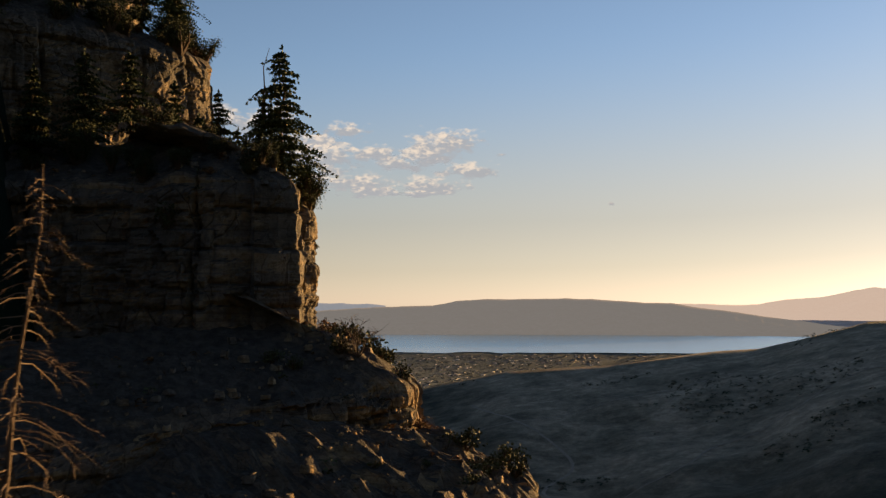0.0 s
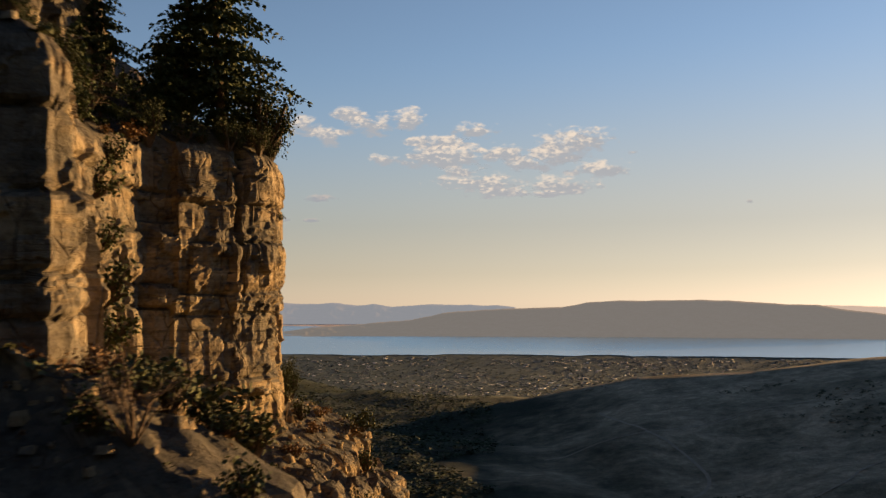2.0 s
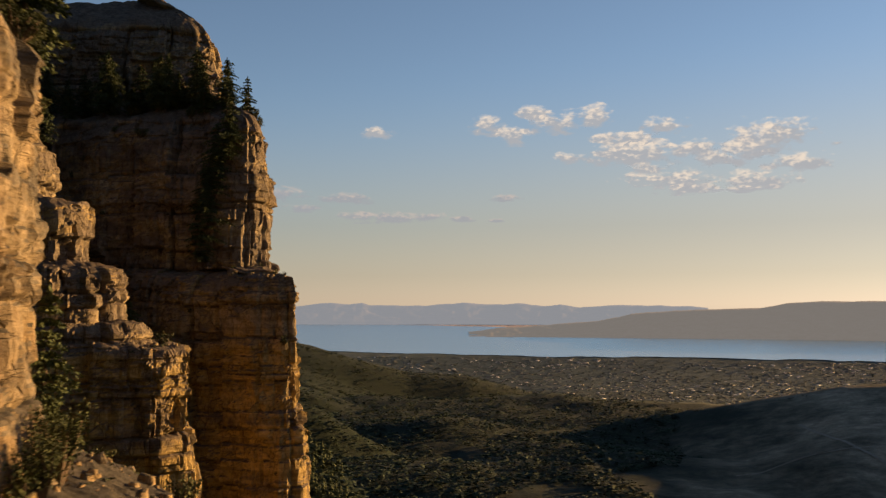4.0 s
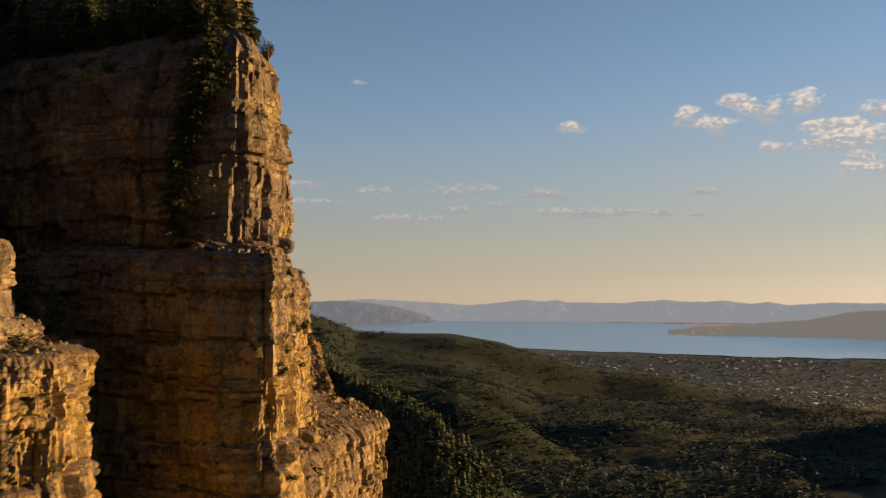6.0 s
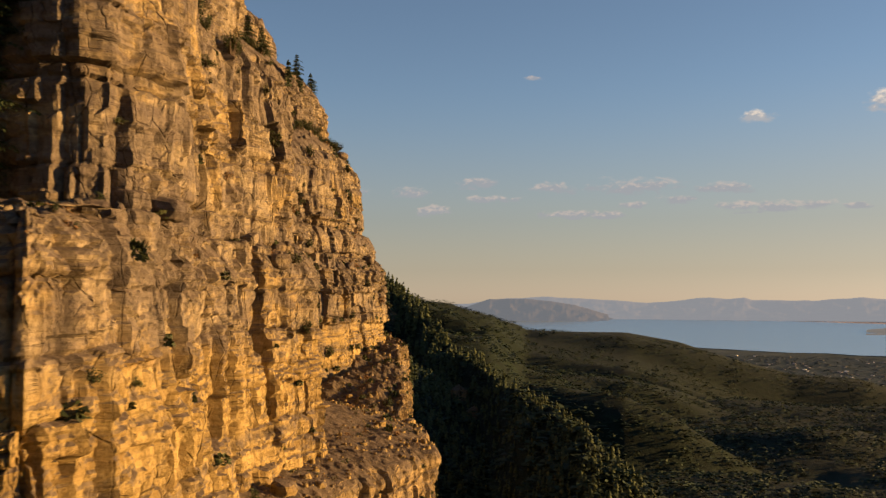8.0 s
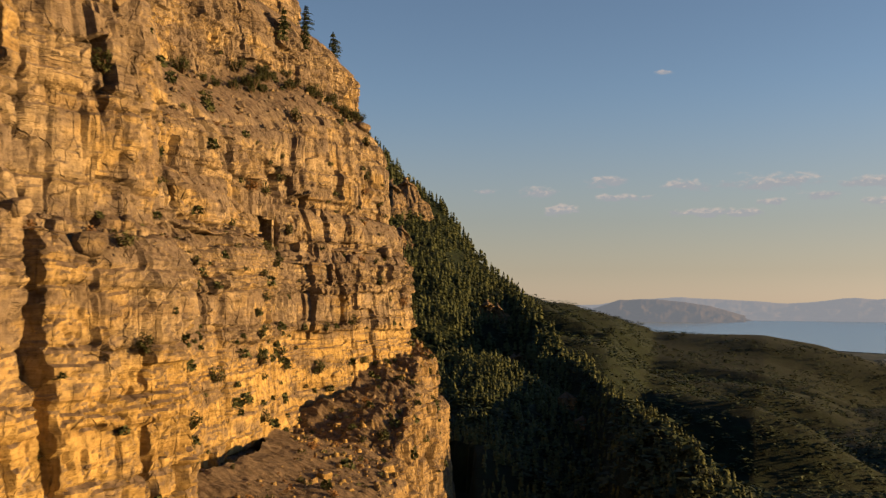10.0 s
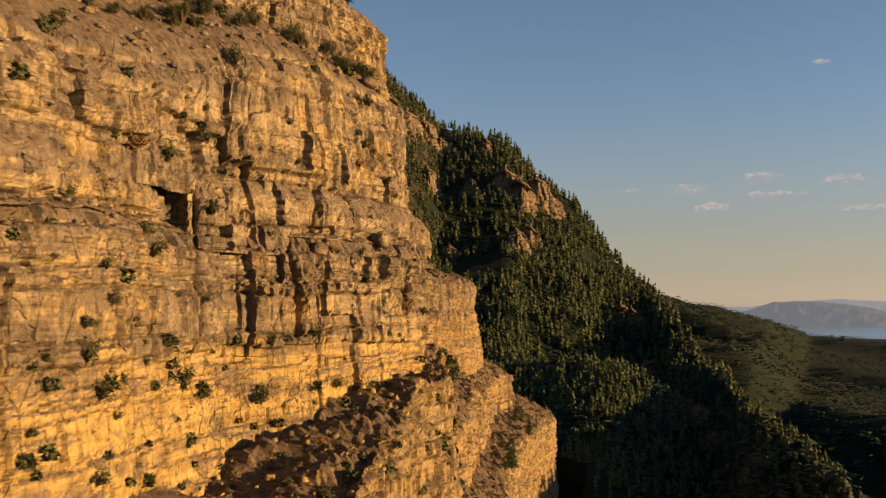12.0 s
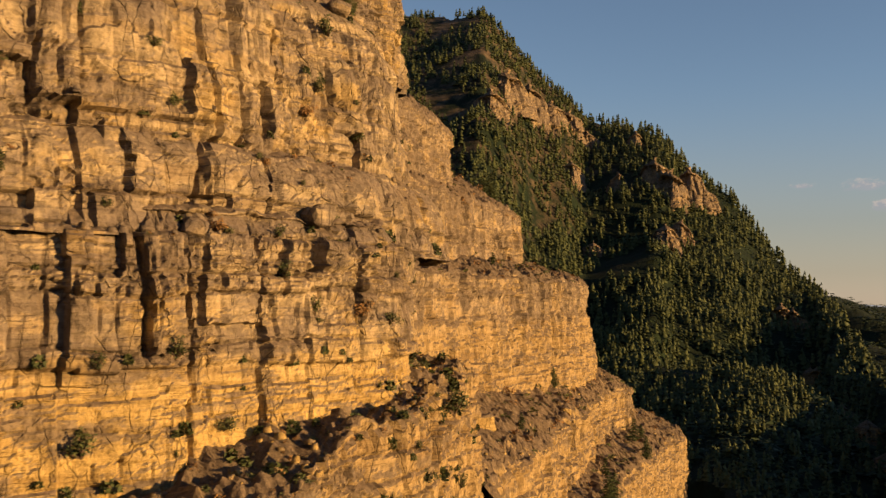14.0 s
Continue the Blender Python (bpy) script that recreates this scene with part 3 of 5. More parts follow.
# ---------------------------------------------------------------- cliffs
# dark clefts in the faces: place, half width, depth, lowest level
CLEFTS = {206.3: ((-136.6, 313.4, 0.35, 2.2, 194), (-131.0, 300.5, 0.8, 2.4, 193), (-146.5, 334, 0.25, 1.5, 197)), 203.5: ((-80.6, 249.5, 0.4, 1.5, 183), (-74, 240, 0.3, 1.2, 195))}
ROCK_TAGS = dict(category="cliff", group="bands of the cliff", kind="structure")
BUTTRESS = [
    ([(-75, -20), (-50, -2), (-32, 16), (-18, 32), (-5, 46), (3, 57), (7, 66), (6, 76), (-1, 86), (-6, 100), (-5, 115), (-7, 130), (-20, 144), (-42, 156)], 166, 186.0, 0.3, 20),
    ([(-60, 34), (-40, 46), (-26, 56), (-14, 64), (-2, 71), (-1, 76), (-8, 85), (-12, 100), (-9.5, 113), (-10, 128), (-20, 140), (-42, 152)], 184, 193.5, 0.45, 14),
    ([(-75, 62), (-48, 73), (-30, 77), (-18.5, 75), (-11, 76.5), (-10.5, 80), (-17, 90), (-21.5, 104), (-16, 109), (-14.2, 113), (-16, 120), (-20.5, 128), (-32, 136), (-50, 146)], 184, 213, 0.45, 12),
    ([(-78, 70), (-48, 82), (-34, 88), (-27, 95), (-24.5, 101), (-25, 108), (-30, 118), (-40, 130), (-54, 144)], 208, 225, 0.5, 14),
    ([(-88, 78), (-54, 92), (-40, 101), (-34, 106), (-34, 113), (-42, 124), (-62, 142)], 220, 243, 0.6, 20),
]
CROWNS = {222.5: ([262, 287, 301, 307, 317, 335, 350], [219.5, 220.5, 223.2, 226.6, 228.3, 228, 227]), 186.0: ([0, 30, 57, 70, 90, 130], [174, 181, 186.5, 188.5, 187, 186]), 193.5: ([34, 60, 72, 86, 93, 99, 112, 120, 128], [187, 191.5, 194, 195, 192.5, 187.8, 187.8, 189.5, 189.5]),
          184.5: ([262, 290, 305, 318, 330, 342], [164, 170, 176, 183, 187.5, 190]), 213: ([60, 85, 104, 112, 130], [208.8, 209.6, 210.4, 210.8, 211])}
PILLAR = [
    ([(-81.8, 160), (-59.8, 174), (-47.8, 183), (-51.8, 191), (-63.8, 199), (-81.8, 204)], 156, 195.3, 0.1, 12),
    ([(-83.8, 164), (-63.8, 175), (-54.8, 182.5), (-58.8, 190), (-69.8, 197), (-85.8, 202)], 194, 197.6, 0.1, 10),
    ([(-85.8, 166), (-66.8, 176), (-58.8, 183), (-62.8, 190), (-73.8, 196), (-87.8, 201)], 196, 204, 0.2, 10),
    ([(-87.8, 168), (-70.8, 177), (-63.8, 183), (-67.8, 190), (-76.8, 195), (-89.8, 200)], 203, 211, 0.3, 10),
    ([(-91.8, 170), (-75.8, 178), (-69.8, 183), (-73.8, 190), (-81.8, 194), (-93.8, 198)], 209, 219, 0.6, 14),
]
TOWER = [
    ([(-62, 214), (-56, 224), (-70, 245), (-78, 262), (-84, 280), (-98, 296), (-118, 306)], 146, 179, 0.25, 16),
    ([(-92, 203), (-69, 205.5), (-58, 205.5), (-50, 204), (-46.5, 207), (-51, 213), (-67, 231), (-79, 246), (-82.5, 254), (-86, 261), (-96, 268), (-114, 278)], 170, 203.5, 0.12, 12),
    ([(-104, 210), (-80, 211), (-71.5, 211), (-63, 213.5), (-58.5, 216.5), (-60, 221), (-65, 227), (-76, 237), (-86, 252), (-89, 260), (-100, 266), (-118, 272)], 200, 226, 0.5, 14),
    ([(-118, 214), (-92, 220), (-78, 226), (-74, 232), (-86, 246), (-94, 256), (-118, 264)], 224, 244, 0.6, 14),
]
WALL = [
    ([(-88, 254), (-86, 270), (-92, 282), (-104, 293), (-114, 305), (-124, 318), (-134, 330), (-146, 342), (-162, 353), (-188, 366)], 150, 184.5, 0.12, 24),
    ([(-92, 250), (-99, 266), (-114, 287), (-127, 297), (-134, 303), (-135.5, 311), (-136.5, 317), (-140, 324), (-145, 334), (-149, 339.5), (-160, 346), (-185, 350)], 152, 206.3, 0.2, 12),
    ([(-95, 252), (-104, 269), (-121, 287), (-130, 295), (-136.4, 298.9), (-133.8, 300.2), (-136, 308), (-140.5, 316), (-146, 328), (-153, 338), (-163, 347), (-172, 354), (-190, 358)], 204, 212, 0.2, 12),
    ([(-98, 252), (-108, 269), (-123, 287), (-135.5, 301), (-138, 306), (-143, 317), (-150, 326), (-157, 335), (-160, 342), (-172, 349), (-192, 353)], 210, 222.5, 0.75, 17),
    ([(-106, 248), (-126, 268), (-138, 286), (-148, 300), (-152, 310), (-160, 325), (-172, 340), (-184, 353), (-206, 358)], 229, 246, 0.6, 14),
    ([(-122, 250), (-148, 275), (-162, 294), (-168, 306), (-175, 320), (-186, 338), (-204, 350)], 244, 264, 0.6, 20),
]
FAR_WALL = [
    ([(-190, 385), (-225, 412), (-265, 445), (-295, 475), (-312, 490), (-338, 522), (-360, 532), (-400, 530)], 100, 153, 0.45, 26),
    ([(-190, 370), (-222, 396), (-262, 430), (-295, 455), (-316, 474), (-328, 492), (-348, 500), (-390, 496)], 146, 171, 0.5, 30),
    ([(-200, 356), (-240, 386), (-262, 410), (-290, 440), (-318, 466), (-335, 480), (-350, 484), (-390, 478)], 166, 205, 0.3, 20),
    ([(-222, 358), (-262, 392), (-295, 420), (-318, 443), (-330, 451), (-352, 452), (-390, 445)], 202, 225, 0.6, 30),
    ([(-240, 366), (-275, 396), (-296, 413), (-330, 420), (-370, 415)], 221, 244, 0.7, 60),
]
STAND = {222.5: 0.45, 246: 0.5, 184.5: 0.2, 179: 0.2}        # bands in which upright joints rule more, or less, than in their neighbours
for bands, label, step, upright, mat, seen_from in ((BUTTRESS, "shaded bedded limestone buttress with stepped ledges", 0.25, 0.3, SHADED_ROCK, 181),
                                                    (PILLAR, "stepped limestone pillar with flat block tops", 0.26, 0.0, ROCK, 182),
                                                    (TOWER, "tall limestone tower lit along its sunny edge", 0.29, 0.3, ROCK, 174),
                                                    (WALL, "sunlit ochre limestone wall with level beds and cracks", 0.25, 0.0, ROCK, 178),
                                                    (FAR_WALL, "farther stepped limestone wall above wooded slopes", 0.55, 0.3, FLANK_ROCK, 130)):
    for pts, z0, z1, rise, depth in bands:
        scree = z1 in (184.5, 179)      # the broken brown aprons under wall and tower
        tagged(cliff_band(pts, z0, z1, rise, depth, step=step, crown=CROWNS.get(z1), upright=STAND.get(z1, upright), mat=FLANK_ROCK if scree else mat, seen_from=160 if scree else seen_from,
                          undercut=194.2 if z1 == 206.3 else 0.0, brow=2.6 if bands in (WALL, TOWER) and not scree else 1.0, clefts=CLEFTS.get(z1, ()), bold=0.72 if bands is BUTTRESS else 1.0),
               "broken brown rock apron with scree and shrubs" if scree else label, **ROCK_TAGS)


def crag(az, r, wide, high):
    """A ribbed rock face that stands out of the wooded flank and looks down the slope."""
    x, y = PX - r * math.sin(radians(az)), PY + r * math.cos(radians(az))
    z = float(ground_height(np.array([x]), np.array([y]))[0])
    ox, oy = math.sin(radians(az)), -math.cos(radians(az))
    pts = []
    for s, bulge in ((-0.62, -0.75), (-0.45, -0.1), (-0.2, 0.08), (0.05, 0.2), (0.28, 0.05), (0.45, -0.2), (0.6, -0.8)):
        pts.append((x + wide * (bulge * ox - s * oy), y + wide * (bulge * oy + s * ox)))
    ob = cliff_band(pts, z - 0.5 * high, z + 0.5 * high, 0.5, wide * 0.6, 0.35, wide / 20, "crag", 0.12 * high, 1, None, 0.5, FLANK_ROCK, 0.0, 4.2, 0.3 * high)
    tagged(ob, "weathered pale crag standing out of the fir wood", "crag", "crags on the flank", "structure")


for az, r, wide, high in ((53.2, 1060, 34, 40), (52.3, 1045, 36, 52), (51.4, 1075, 34, 50), (52.6, 960, 26, 34), (51.7, 990, 24, 36), (50.6, 1080, 24, 34), (46.6, 905, 22, 26), (46.0, 885, 20, 30),
                          (45.1, 790, 16, 24), (44.8, 770, 17, 28), (59.0, 1150, 40, 40), (60.2, 1130, 44, 50), (61.4, 1100, 42, 46), (58.0, 1180, 34, 34), (57.0, 1190, 28, 30), (56.5, 960, 18, 22),
                          (42.3, 560, 11, 14), (41.4, 520, 10, 14), (48.5, 700, 14, 16), (55.2, 1060, 22, 26), (57.8, 1060, 26, 26), (54.3, 1180, 24, 26), (62.3, 1030, 40, 40), (43.5, 640, 15, 20)):
    crag(az, r, wide, high)

# ---------------------------------------------------------------- distance: lake, ranges, clouds
def polar(az, r, el):
    """A place at an azimuth left of +y, a distance and a slope, seen from the middle of the flight."""
    a = np.radians(az)
    return FAR[0] - r * np.sin(a), FAR[1] + r * np.cos(a), 200 + r * el


def build_lake():
    m, t, b = material("lake_water", 0.26)
    b.inputs["Base Color"].default_value = (0.78, 0.78, 0.66, 1)
    b.inputs["Metallic"].default_value = 0.9
    b.inputs["Specular IOR Level"].default_value = 0.5
    # small waves: of those seen from so low, the sides that lean towards the near shore
    p, xyz, up = place_of(t)
    waves = t.nodes.new("ShaderNodeVectorMath")
    waves.operation = "MULTIPLY_ADD"
    t.links.new(p, waves.inputs[0])
    waves.inputs[1].default_value, waves.inputs[2].default_value = (-2.3e-5, -2.3e-5, 0), (0, 0.003, 1)
    unit = t.nodes.new("ShaderNodeVectorMath")
    unit.operation = "NORMALIZE"
    t.links.new(waves.outputs[0], unit.inputs[0])
    ripple = node(t, "ShaderNodeBump", Strength=0.05, Distance=1.0)
    t.links.new(noise_tex(t, p, 0.05, 4), ripple.inputs["Height"])
    t.links.new(unit.outputs[0], ripple.inputs["Normal"])
    t.links.new(ripple.outputs[0], b.inputs["Normal"])
    az = np.linspace(-30, 47, 400)
    near = np.interp(az, [-30, 0, 12, 18, 22, 25, 27, 29, 31, 34, 40], [2700, 2700, 2690, 2750, 2790, 2850, 2900, 3080, 3120, 3200, 3200])
    near = near + 14 * fbm(az / 1.7, az * 0, az * 0, 4)
    far = np.interp(az, [-30, -17, -12, -1.4, 5, 10, 15, 21, 28, 33, 36, 47], [3400, 3420, 3450, 3450, 3500, 3680, 3917, 4043, 4060, 4080, 4080, 4000]) + 6 * fbm(az / 2, az * 0 + 5, az * 0, 4)
    f = np.linspace(0, 1, 24)[:, None]
    r = near + f * (far - near)
    A = np.broadcast_to(az, r.shape)
    x, y, _ = polar(A, r, 0 * r)
    me = grid_mesh("lake", x[:, ::-1], y[:, ::-1], (plain_height(r) + 1.2)[:, ::-1], m, True)
    tagged(new("lake", me), "wide calm grey-blue lake beyond the town", "lake", kind="structure")


build_lake()


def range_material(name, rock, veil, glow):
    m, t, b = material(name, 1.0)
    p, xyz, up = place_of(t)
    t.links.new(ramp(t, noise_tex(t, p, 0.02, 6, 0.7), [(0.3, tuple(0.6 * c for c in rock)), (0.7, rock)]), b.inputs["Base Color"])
    # haze in front of the range is put into a faint glow
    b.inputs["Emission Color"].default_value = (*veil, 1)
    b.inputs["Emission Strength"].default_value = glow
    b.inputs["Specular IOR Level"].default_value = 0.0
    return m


def mountain_range(table, r, drop, mat, label, jag=0.0012, width=260):
    a, e = np.array(sorted(table), float).T
    az = np.linspace(a.min(), a.max(), 700)
    crest_el = np.interp(az, a, e) + jag * fbm(az / 1.6, az * 0 + r, az * 0, 5, 0.55)
    f = np.linspace(0, 1, 14)[:, None]
    A = np.broadcast_to(az, (14, az.size))
    rr = r - width * (1 - f) + 0 * A
    foot = drop
    el = foot + (crest_el - foot) * f ** 0.8
    x, y, _ = polar(A, rr, 0 * rr)
    z = 200 + rr * el + 16 * (1 - f) * f * 4 * (0.4 - np.abs(fbm(x / 90, y / 90, 0 * x, 4)))
    back = polar(az, r + 8, 0 * az + drop - 0.01)
    me = grid_mesh("mountain_range", np.vstack([x, back[0]])[:, ::-1], np.vstack([y, back[1]])[:, ::-1], np.vstack([z, back[2]])[:, ::-1], mat, True)
    tagged(new("mountain_range", me), label, "mountain", "ranges beyond the lake", "structure")


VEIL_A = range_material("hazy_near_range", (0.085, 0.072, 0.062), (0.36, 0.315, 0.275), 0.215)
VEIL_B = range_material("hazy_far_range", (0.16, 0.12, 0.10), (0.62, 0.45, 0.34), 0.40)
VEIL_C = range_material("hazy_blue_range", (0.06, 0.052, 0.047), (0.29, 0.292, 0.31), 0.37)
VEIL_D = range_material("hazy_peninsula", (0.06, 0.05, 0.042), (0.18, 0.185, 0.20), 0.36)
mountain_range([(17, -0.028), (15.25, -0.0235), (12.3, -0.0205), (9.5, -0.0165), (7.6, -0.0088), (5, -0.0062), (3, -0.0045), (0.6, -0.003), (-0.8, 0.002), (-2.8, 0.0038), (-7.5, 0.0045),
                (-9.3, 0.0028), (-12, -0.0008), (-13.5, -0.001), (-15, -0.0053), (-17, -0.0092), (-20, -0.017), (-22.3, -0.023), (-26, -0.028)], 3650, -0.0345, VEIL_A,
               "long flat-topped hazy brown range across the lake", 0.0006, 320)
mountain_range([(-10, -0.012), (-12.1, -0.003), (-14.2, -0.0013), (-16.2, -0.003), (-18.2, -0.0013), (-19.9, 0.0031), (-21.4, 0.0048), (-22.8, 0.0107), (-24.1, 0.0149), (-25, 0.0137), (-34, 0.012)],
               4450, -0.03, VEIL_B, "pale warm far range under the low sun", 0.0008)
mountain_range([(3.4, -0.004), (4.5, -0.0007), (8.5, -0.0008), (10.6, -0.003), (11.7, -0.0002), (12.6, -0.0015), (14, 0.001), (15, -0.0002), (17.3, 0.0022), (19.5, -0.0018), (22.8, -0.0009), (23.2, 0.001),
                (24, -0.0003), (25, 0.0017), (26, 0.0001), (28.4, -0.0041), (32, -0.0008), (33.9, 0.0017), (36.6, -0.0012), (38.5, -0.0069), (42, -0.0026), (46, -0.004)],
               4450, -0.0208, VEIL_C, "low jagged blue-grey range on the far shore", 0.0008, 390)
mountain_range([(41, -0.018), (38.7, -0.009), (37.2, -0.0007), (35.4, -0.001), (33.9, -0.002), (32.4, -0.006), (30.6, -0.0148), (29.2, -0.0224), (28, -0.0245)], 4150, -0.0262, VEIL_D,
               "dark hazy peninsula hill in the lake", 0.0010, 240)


def cloud_material(name, lit, under, solid):
    m = bpy.data.materials.new(name)
    m.use_nodes = True
    t = m.node_tree
    t.nodes.remove(t.nodes["Principled BSDF"])
    out = t.nodes["Material Output"]
    co = t.nodes.new("ShaderNodeTexCoord")
    p = t.nodes.new("ShaderNodeNewGeometry").outputs["Position"]
    g = t.nodes.new("ShaderNodeSeparateXYZ")
    t.links.new(co.outputs["UV"], g.inputs[0])
    n = noise_tex(t, stretched(t, p, (1, 1, 2.2)), 0.012, 4, 0.5)
    n2 = noise_tex(t, stretched(t, p, (1, 1, 1.8)), 0.034, 3, 0.5)
    u, v = maths(t, "SUBTRACT", g.outputs[0], 0.5), maths(t, "SUBTRACT", g.outputs[1], 0.42)
    d = maths(t, "SQRT", maths(t, "ADD", maths(t, "MULTIPLY", u, u), maths(t, "MULTIPLY", v, v)))
    body = maths(t, "SUBTRACT", maths(t, "ADD", n, maths(t, "MULTIPLY", maths(t, "SUBTRACT", n2, 0.5), 0.18)), maths(t, "MULTIPLY", d, 0.95))
    alpha = span(t, body, 0.08, 0.36)
    # sunlight on top and shade below are put into the glow's colour
    col = mix(t, span(t, maths(t, "ADD", g.outputs[1], maths(t, "MULTIPLY", maths(t, "SUBTRACT", n2, 0.5), 1.6)), 0.34, 0.85), under, lit)
    em = node(t, "ShaderNodeEmission", Strength=0.37)
    t.links.new(col, em.inputs[0])
    mx = t.nodes.new("ShaderNodeMixShader")
    t.links.new(maths(t, "MULTIPLY", alpha, solid), mx.inputs[0])
    t.links.new(t.nodes.new("ShaderNodeBsdfTransparent").outputs[0], mx.inputs[1])
    t.links.new(em.outputs[0], mx.inputs[2])
    t.links.new(mx.outputs[0], out.inputs[0])
    return m


CLOUD = cloud_material("evening_cloud", (0.96, 0.80, 0.65), (0.47, 0.47, 0.49), 0.9)
WISP = cloud_material("thin_streak_cloud", (0.66, 0.55, 0.49), (0.40, 0.40, 0.43), 0.75)


def cloud(az, el, wide, high, label, mat):
    n, k = 14, 6
    A, E = np.meshgrid(np.linspace(az + wide / 2, az - wide / 2, n), np.linspace(el - high / 2, el + high / 2, k))
    x, y, z = polar(A, 4640.0 + 8 * fbm(A, E, 0 * A, 2), np.tan(np.radians(E)))
    me = grid_mesh("cloud", x, y, z, mat, True)
    uv = me.uv_layers.new(name="UVMap")
    gu, gv = np.meshgrid(np.linspace(0, 1, n), np.linspace(0, 1, k))
    flat = np.stack([gu, gv], -1).reshape(-1, 2)
    idx = np.empty(len(me.loops), np.int32)
    me.loops.foreach_get("vertex_index", idx)
    uv.data.foreach_set("uv", flat[idx].astype(np.float32).ravel())
    tagged(new("cloud", me), label, "cloud", "evening clouds", "structure")


PUFF, STREAK = "small sunlit cumulus cloud with a grey underside", "thin flat grey-pink streak of cloud"
for az, el, wide, high in ((22.3, 10.0, 1.8, 0.5), (15.9, 10.5, 1.6, 0.9), (14.4, 9.9, 1.7, 0.9), (13.1, 11.1, 2.0, 0.6), (12.1, 10.6, 2.7, 1.0), (9.6, 10.9, 2.0, 0.9), (11.1, 8.5, 2.1, 0.5), (8.1, 9.6, 3.0, 0.7),
                           (7.3, 8.8, 5.0, 1.1), (5.8, 10.2, 2.6, 0.7), (4.0, 8.9, 2.5, 0.8), (2.8, 8.3, 2.0, 0.7), (1.4, 8.8, 2.6, 1.3), (0.4, 9.4, 2.9, 1.5), (-0.9, 9.7, 2.5, 1.0), (-1.5, 7.9, 3.5, 0.7),
                           (6.4, 7.8, 2.0, 0.5), (5.4, 7.2, 4.9, 0.9), (4.1, 6.6, 3.6, 0.5), (0.7, 7.0, 3.7, 0.9), (1.5, 6.5, 3.2, 0.3), (-3.5, 8.8, 0.6, 0.2)):
    cloud(az, el, wide * 1.5, high * 1.75, PUFF, CLOUD)
for az, el, wide, high in ((38.0, 6.7, 2.1, 0.6), (33.6, 6.3, 2.6, 0.5), (37.2, 5.7, 3.2, 0.3), (29.0, 6.4, 4.3, 0.7), (26.7, 5.6, 2.0, 0.4), (29.3, 5.3, 1.6, 0.3), (24.1, 6.2, 2.9, 0.5), (32.0, 4.8, 4.3, 0.4),
                           (21.5, 5.1, 6.4, 0.5), (17.5, 5.0, 1.4, 0.3), (15.4, 4.9, 0.9, 0.2), (15.0, 6.2, 1.8, 0.3), (34.8, 12.5, 1.0, 0.2), (40.4, 5.0, 1.9, 0.5), (41.9, 6.1, 1.9, 0.5), (44.8, 6.1, 1.6, 0.2),
                           (-10, 5.8, 0.5, 0.25)):
    cloud(az, el, wide * 1.4, high * 1.7, STREAK, WISP)

# ---------------------------------------------------------------- plants: materials and kits
def leaf_material(name, lo, hi, scale=1.2):
    m, t, b = material(name, 0.75)
    p, xyz, up = place_of(t)
    g = t.nodes.new("ShaderNodeNewGeometry")
    info = t.nodes.new("ShaderNodeObjectInfo")
    mixed = maths(t, "ADD", maths(t, "MULTIPLY", g.outputs["Random Per Island"], 0.6), maths(t, "MULTIPLY", noise_tex(t, p, scale, 4), 0.5))
    mixed = maths(t, "ADD", mixed, maths(t, "MULTIPLY", maths(t, "SUBTRACT", info.outputs["Random"], 0.5), 0.3))
    t.links.new(ramp(t, mixed, [(0.2, lo), (0.85, hi)]), b.inputs["Base Color"])
    return m


NEEDLES = leaf_material("fir_needles", (0.018, 0.030, 0.012), (0.080, 0.098, 0.036))
SAGE = leaf_material("shrub_leaves", (0.025, 0.032, 0.012), (0.10, 0.105, 0.04))
OLIVE = leaf_material("juniper_leaves", (0.018, 0.026, 0.010), (0.075, 0.085, 0.03))
DRY = leaf_material("dry_shrub", (0.09, 0.045, 0.018), (0.26, 0.15, 0.06))
WOODLAND = leaf_material("distant_trees", (0.018, 0.029, 0.011), (0.070, 0.083, 0.030), 0.05)
TOWN_LEAVES = leaf_material("street_tree_leaves", (0.030, 0.042, 0.032), (0.075, 0.088, 0.066), 0.03)
BRUSH = leaf_material("oak_brush", (0.008, 0.016, 0.008), (0.028, 0.045, 0.02), 0.03)


def bark_material(name, lo, hi):
    m, t, b = material(name, 0.9)
    p, xyz, up = place_of(t)
    n = noise_tex(t, stretched(t, p, (6, 6, 1.2)), 2.0, 7, 0.7)
    t.links.new(ramp(t, n, [(0.3, lo), (0.7, hi)]), b.inputs["Base Color"])
    bump(t, b, n, 0.05, 0.8)
    return m


BARK = bark_material("bark", (0.05, 0.035, 0.025), (0.14, 0.10, 0.07))
DEADWOOD = bark_material("grey_deadwood", (0.075, 0.054, 0.040), (0.22, 0.155, 0.105))


def mesh_of(name, verts, faces, mat):
    me = bpy.data.meshes.new(name)
    me.from_pydata(verts, [], faces)
    me.materials.append(mat)
    return me


def part(name, me, parent, label=""):
    ob = new(name, me)
    ob.parent = parent
    return tagged(ob, label)


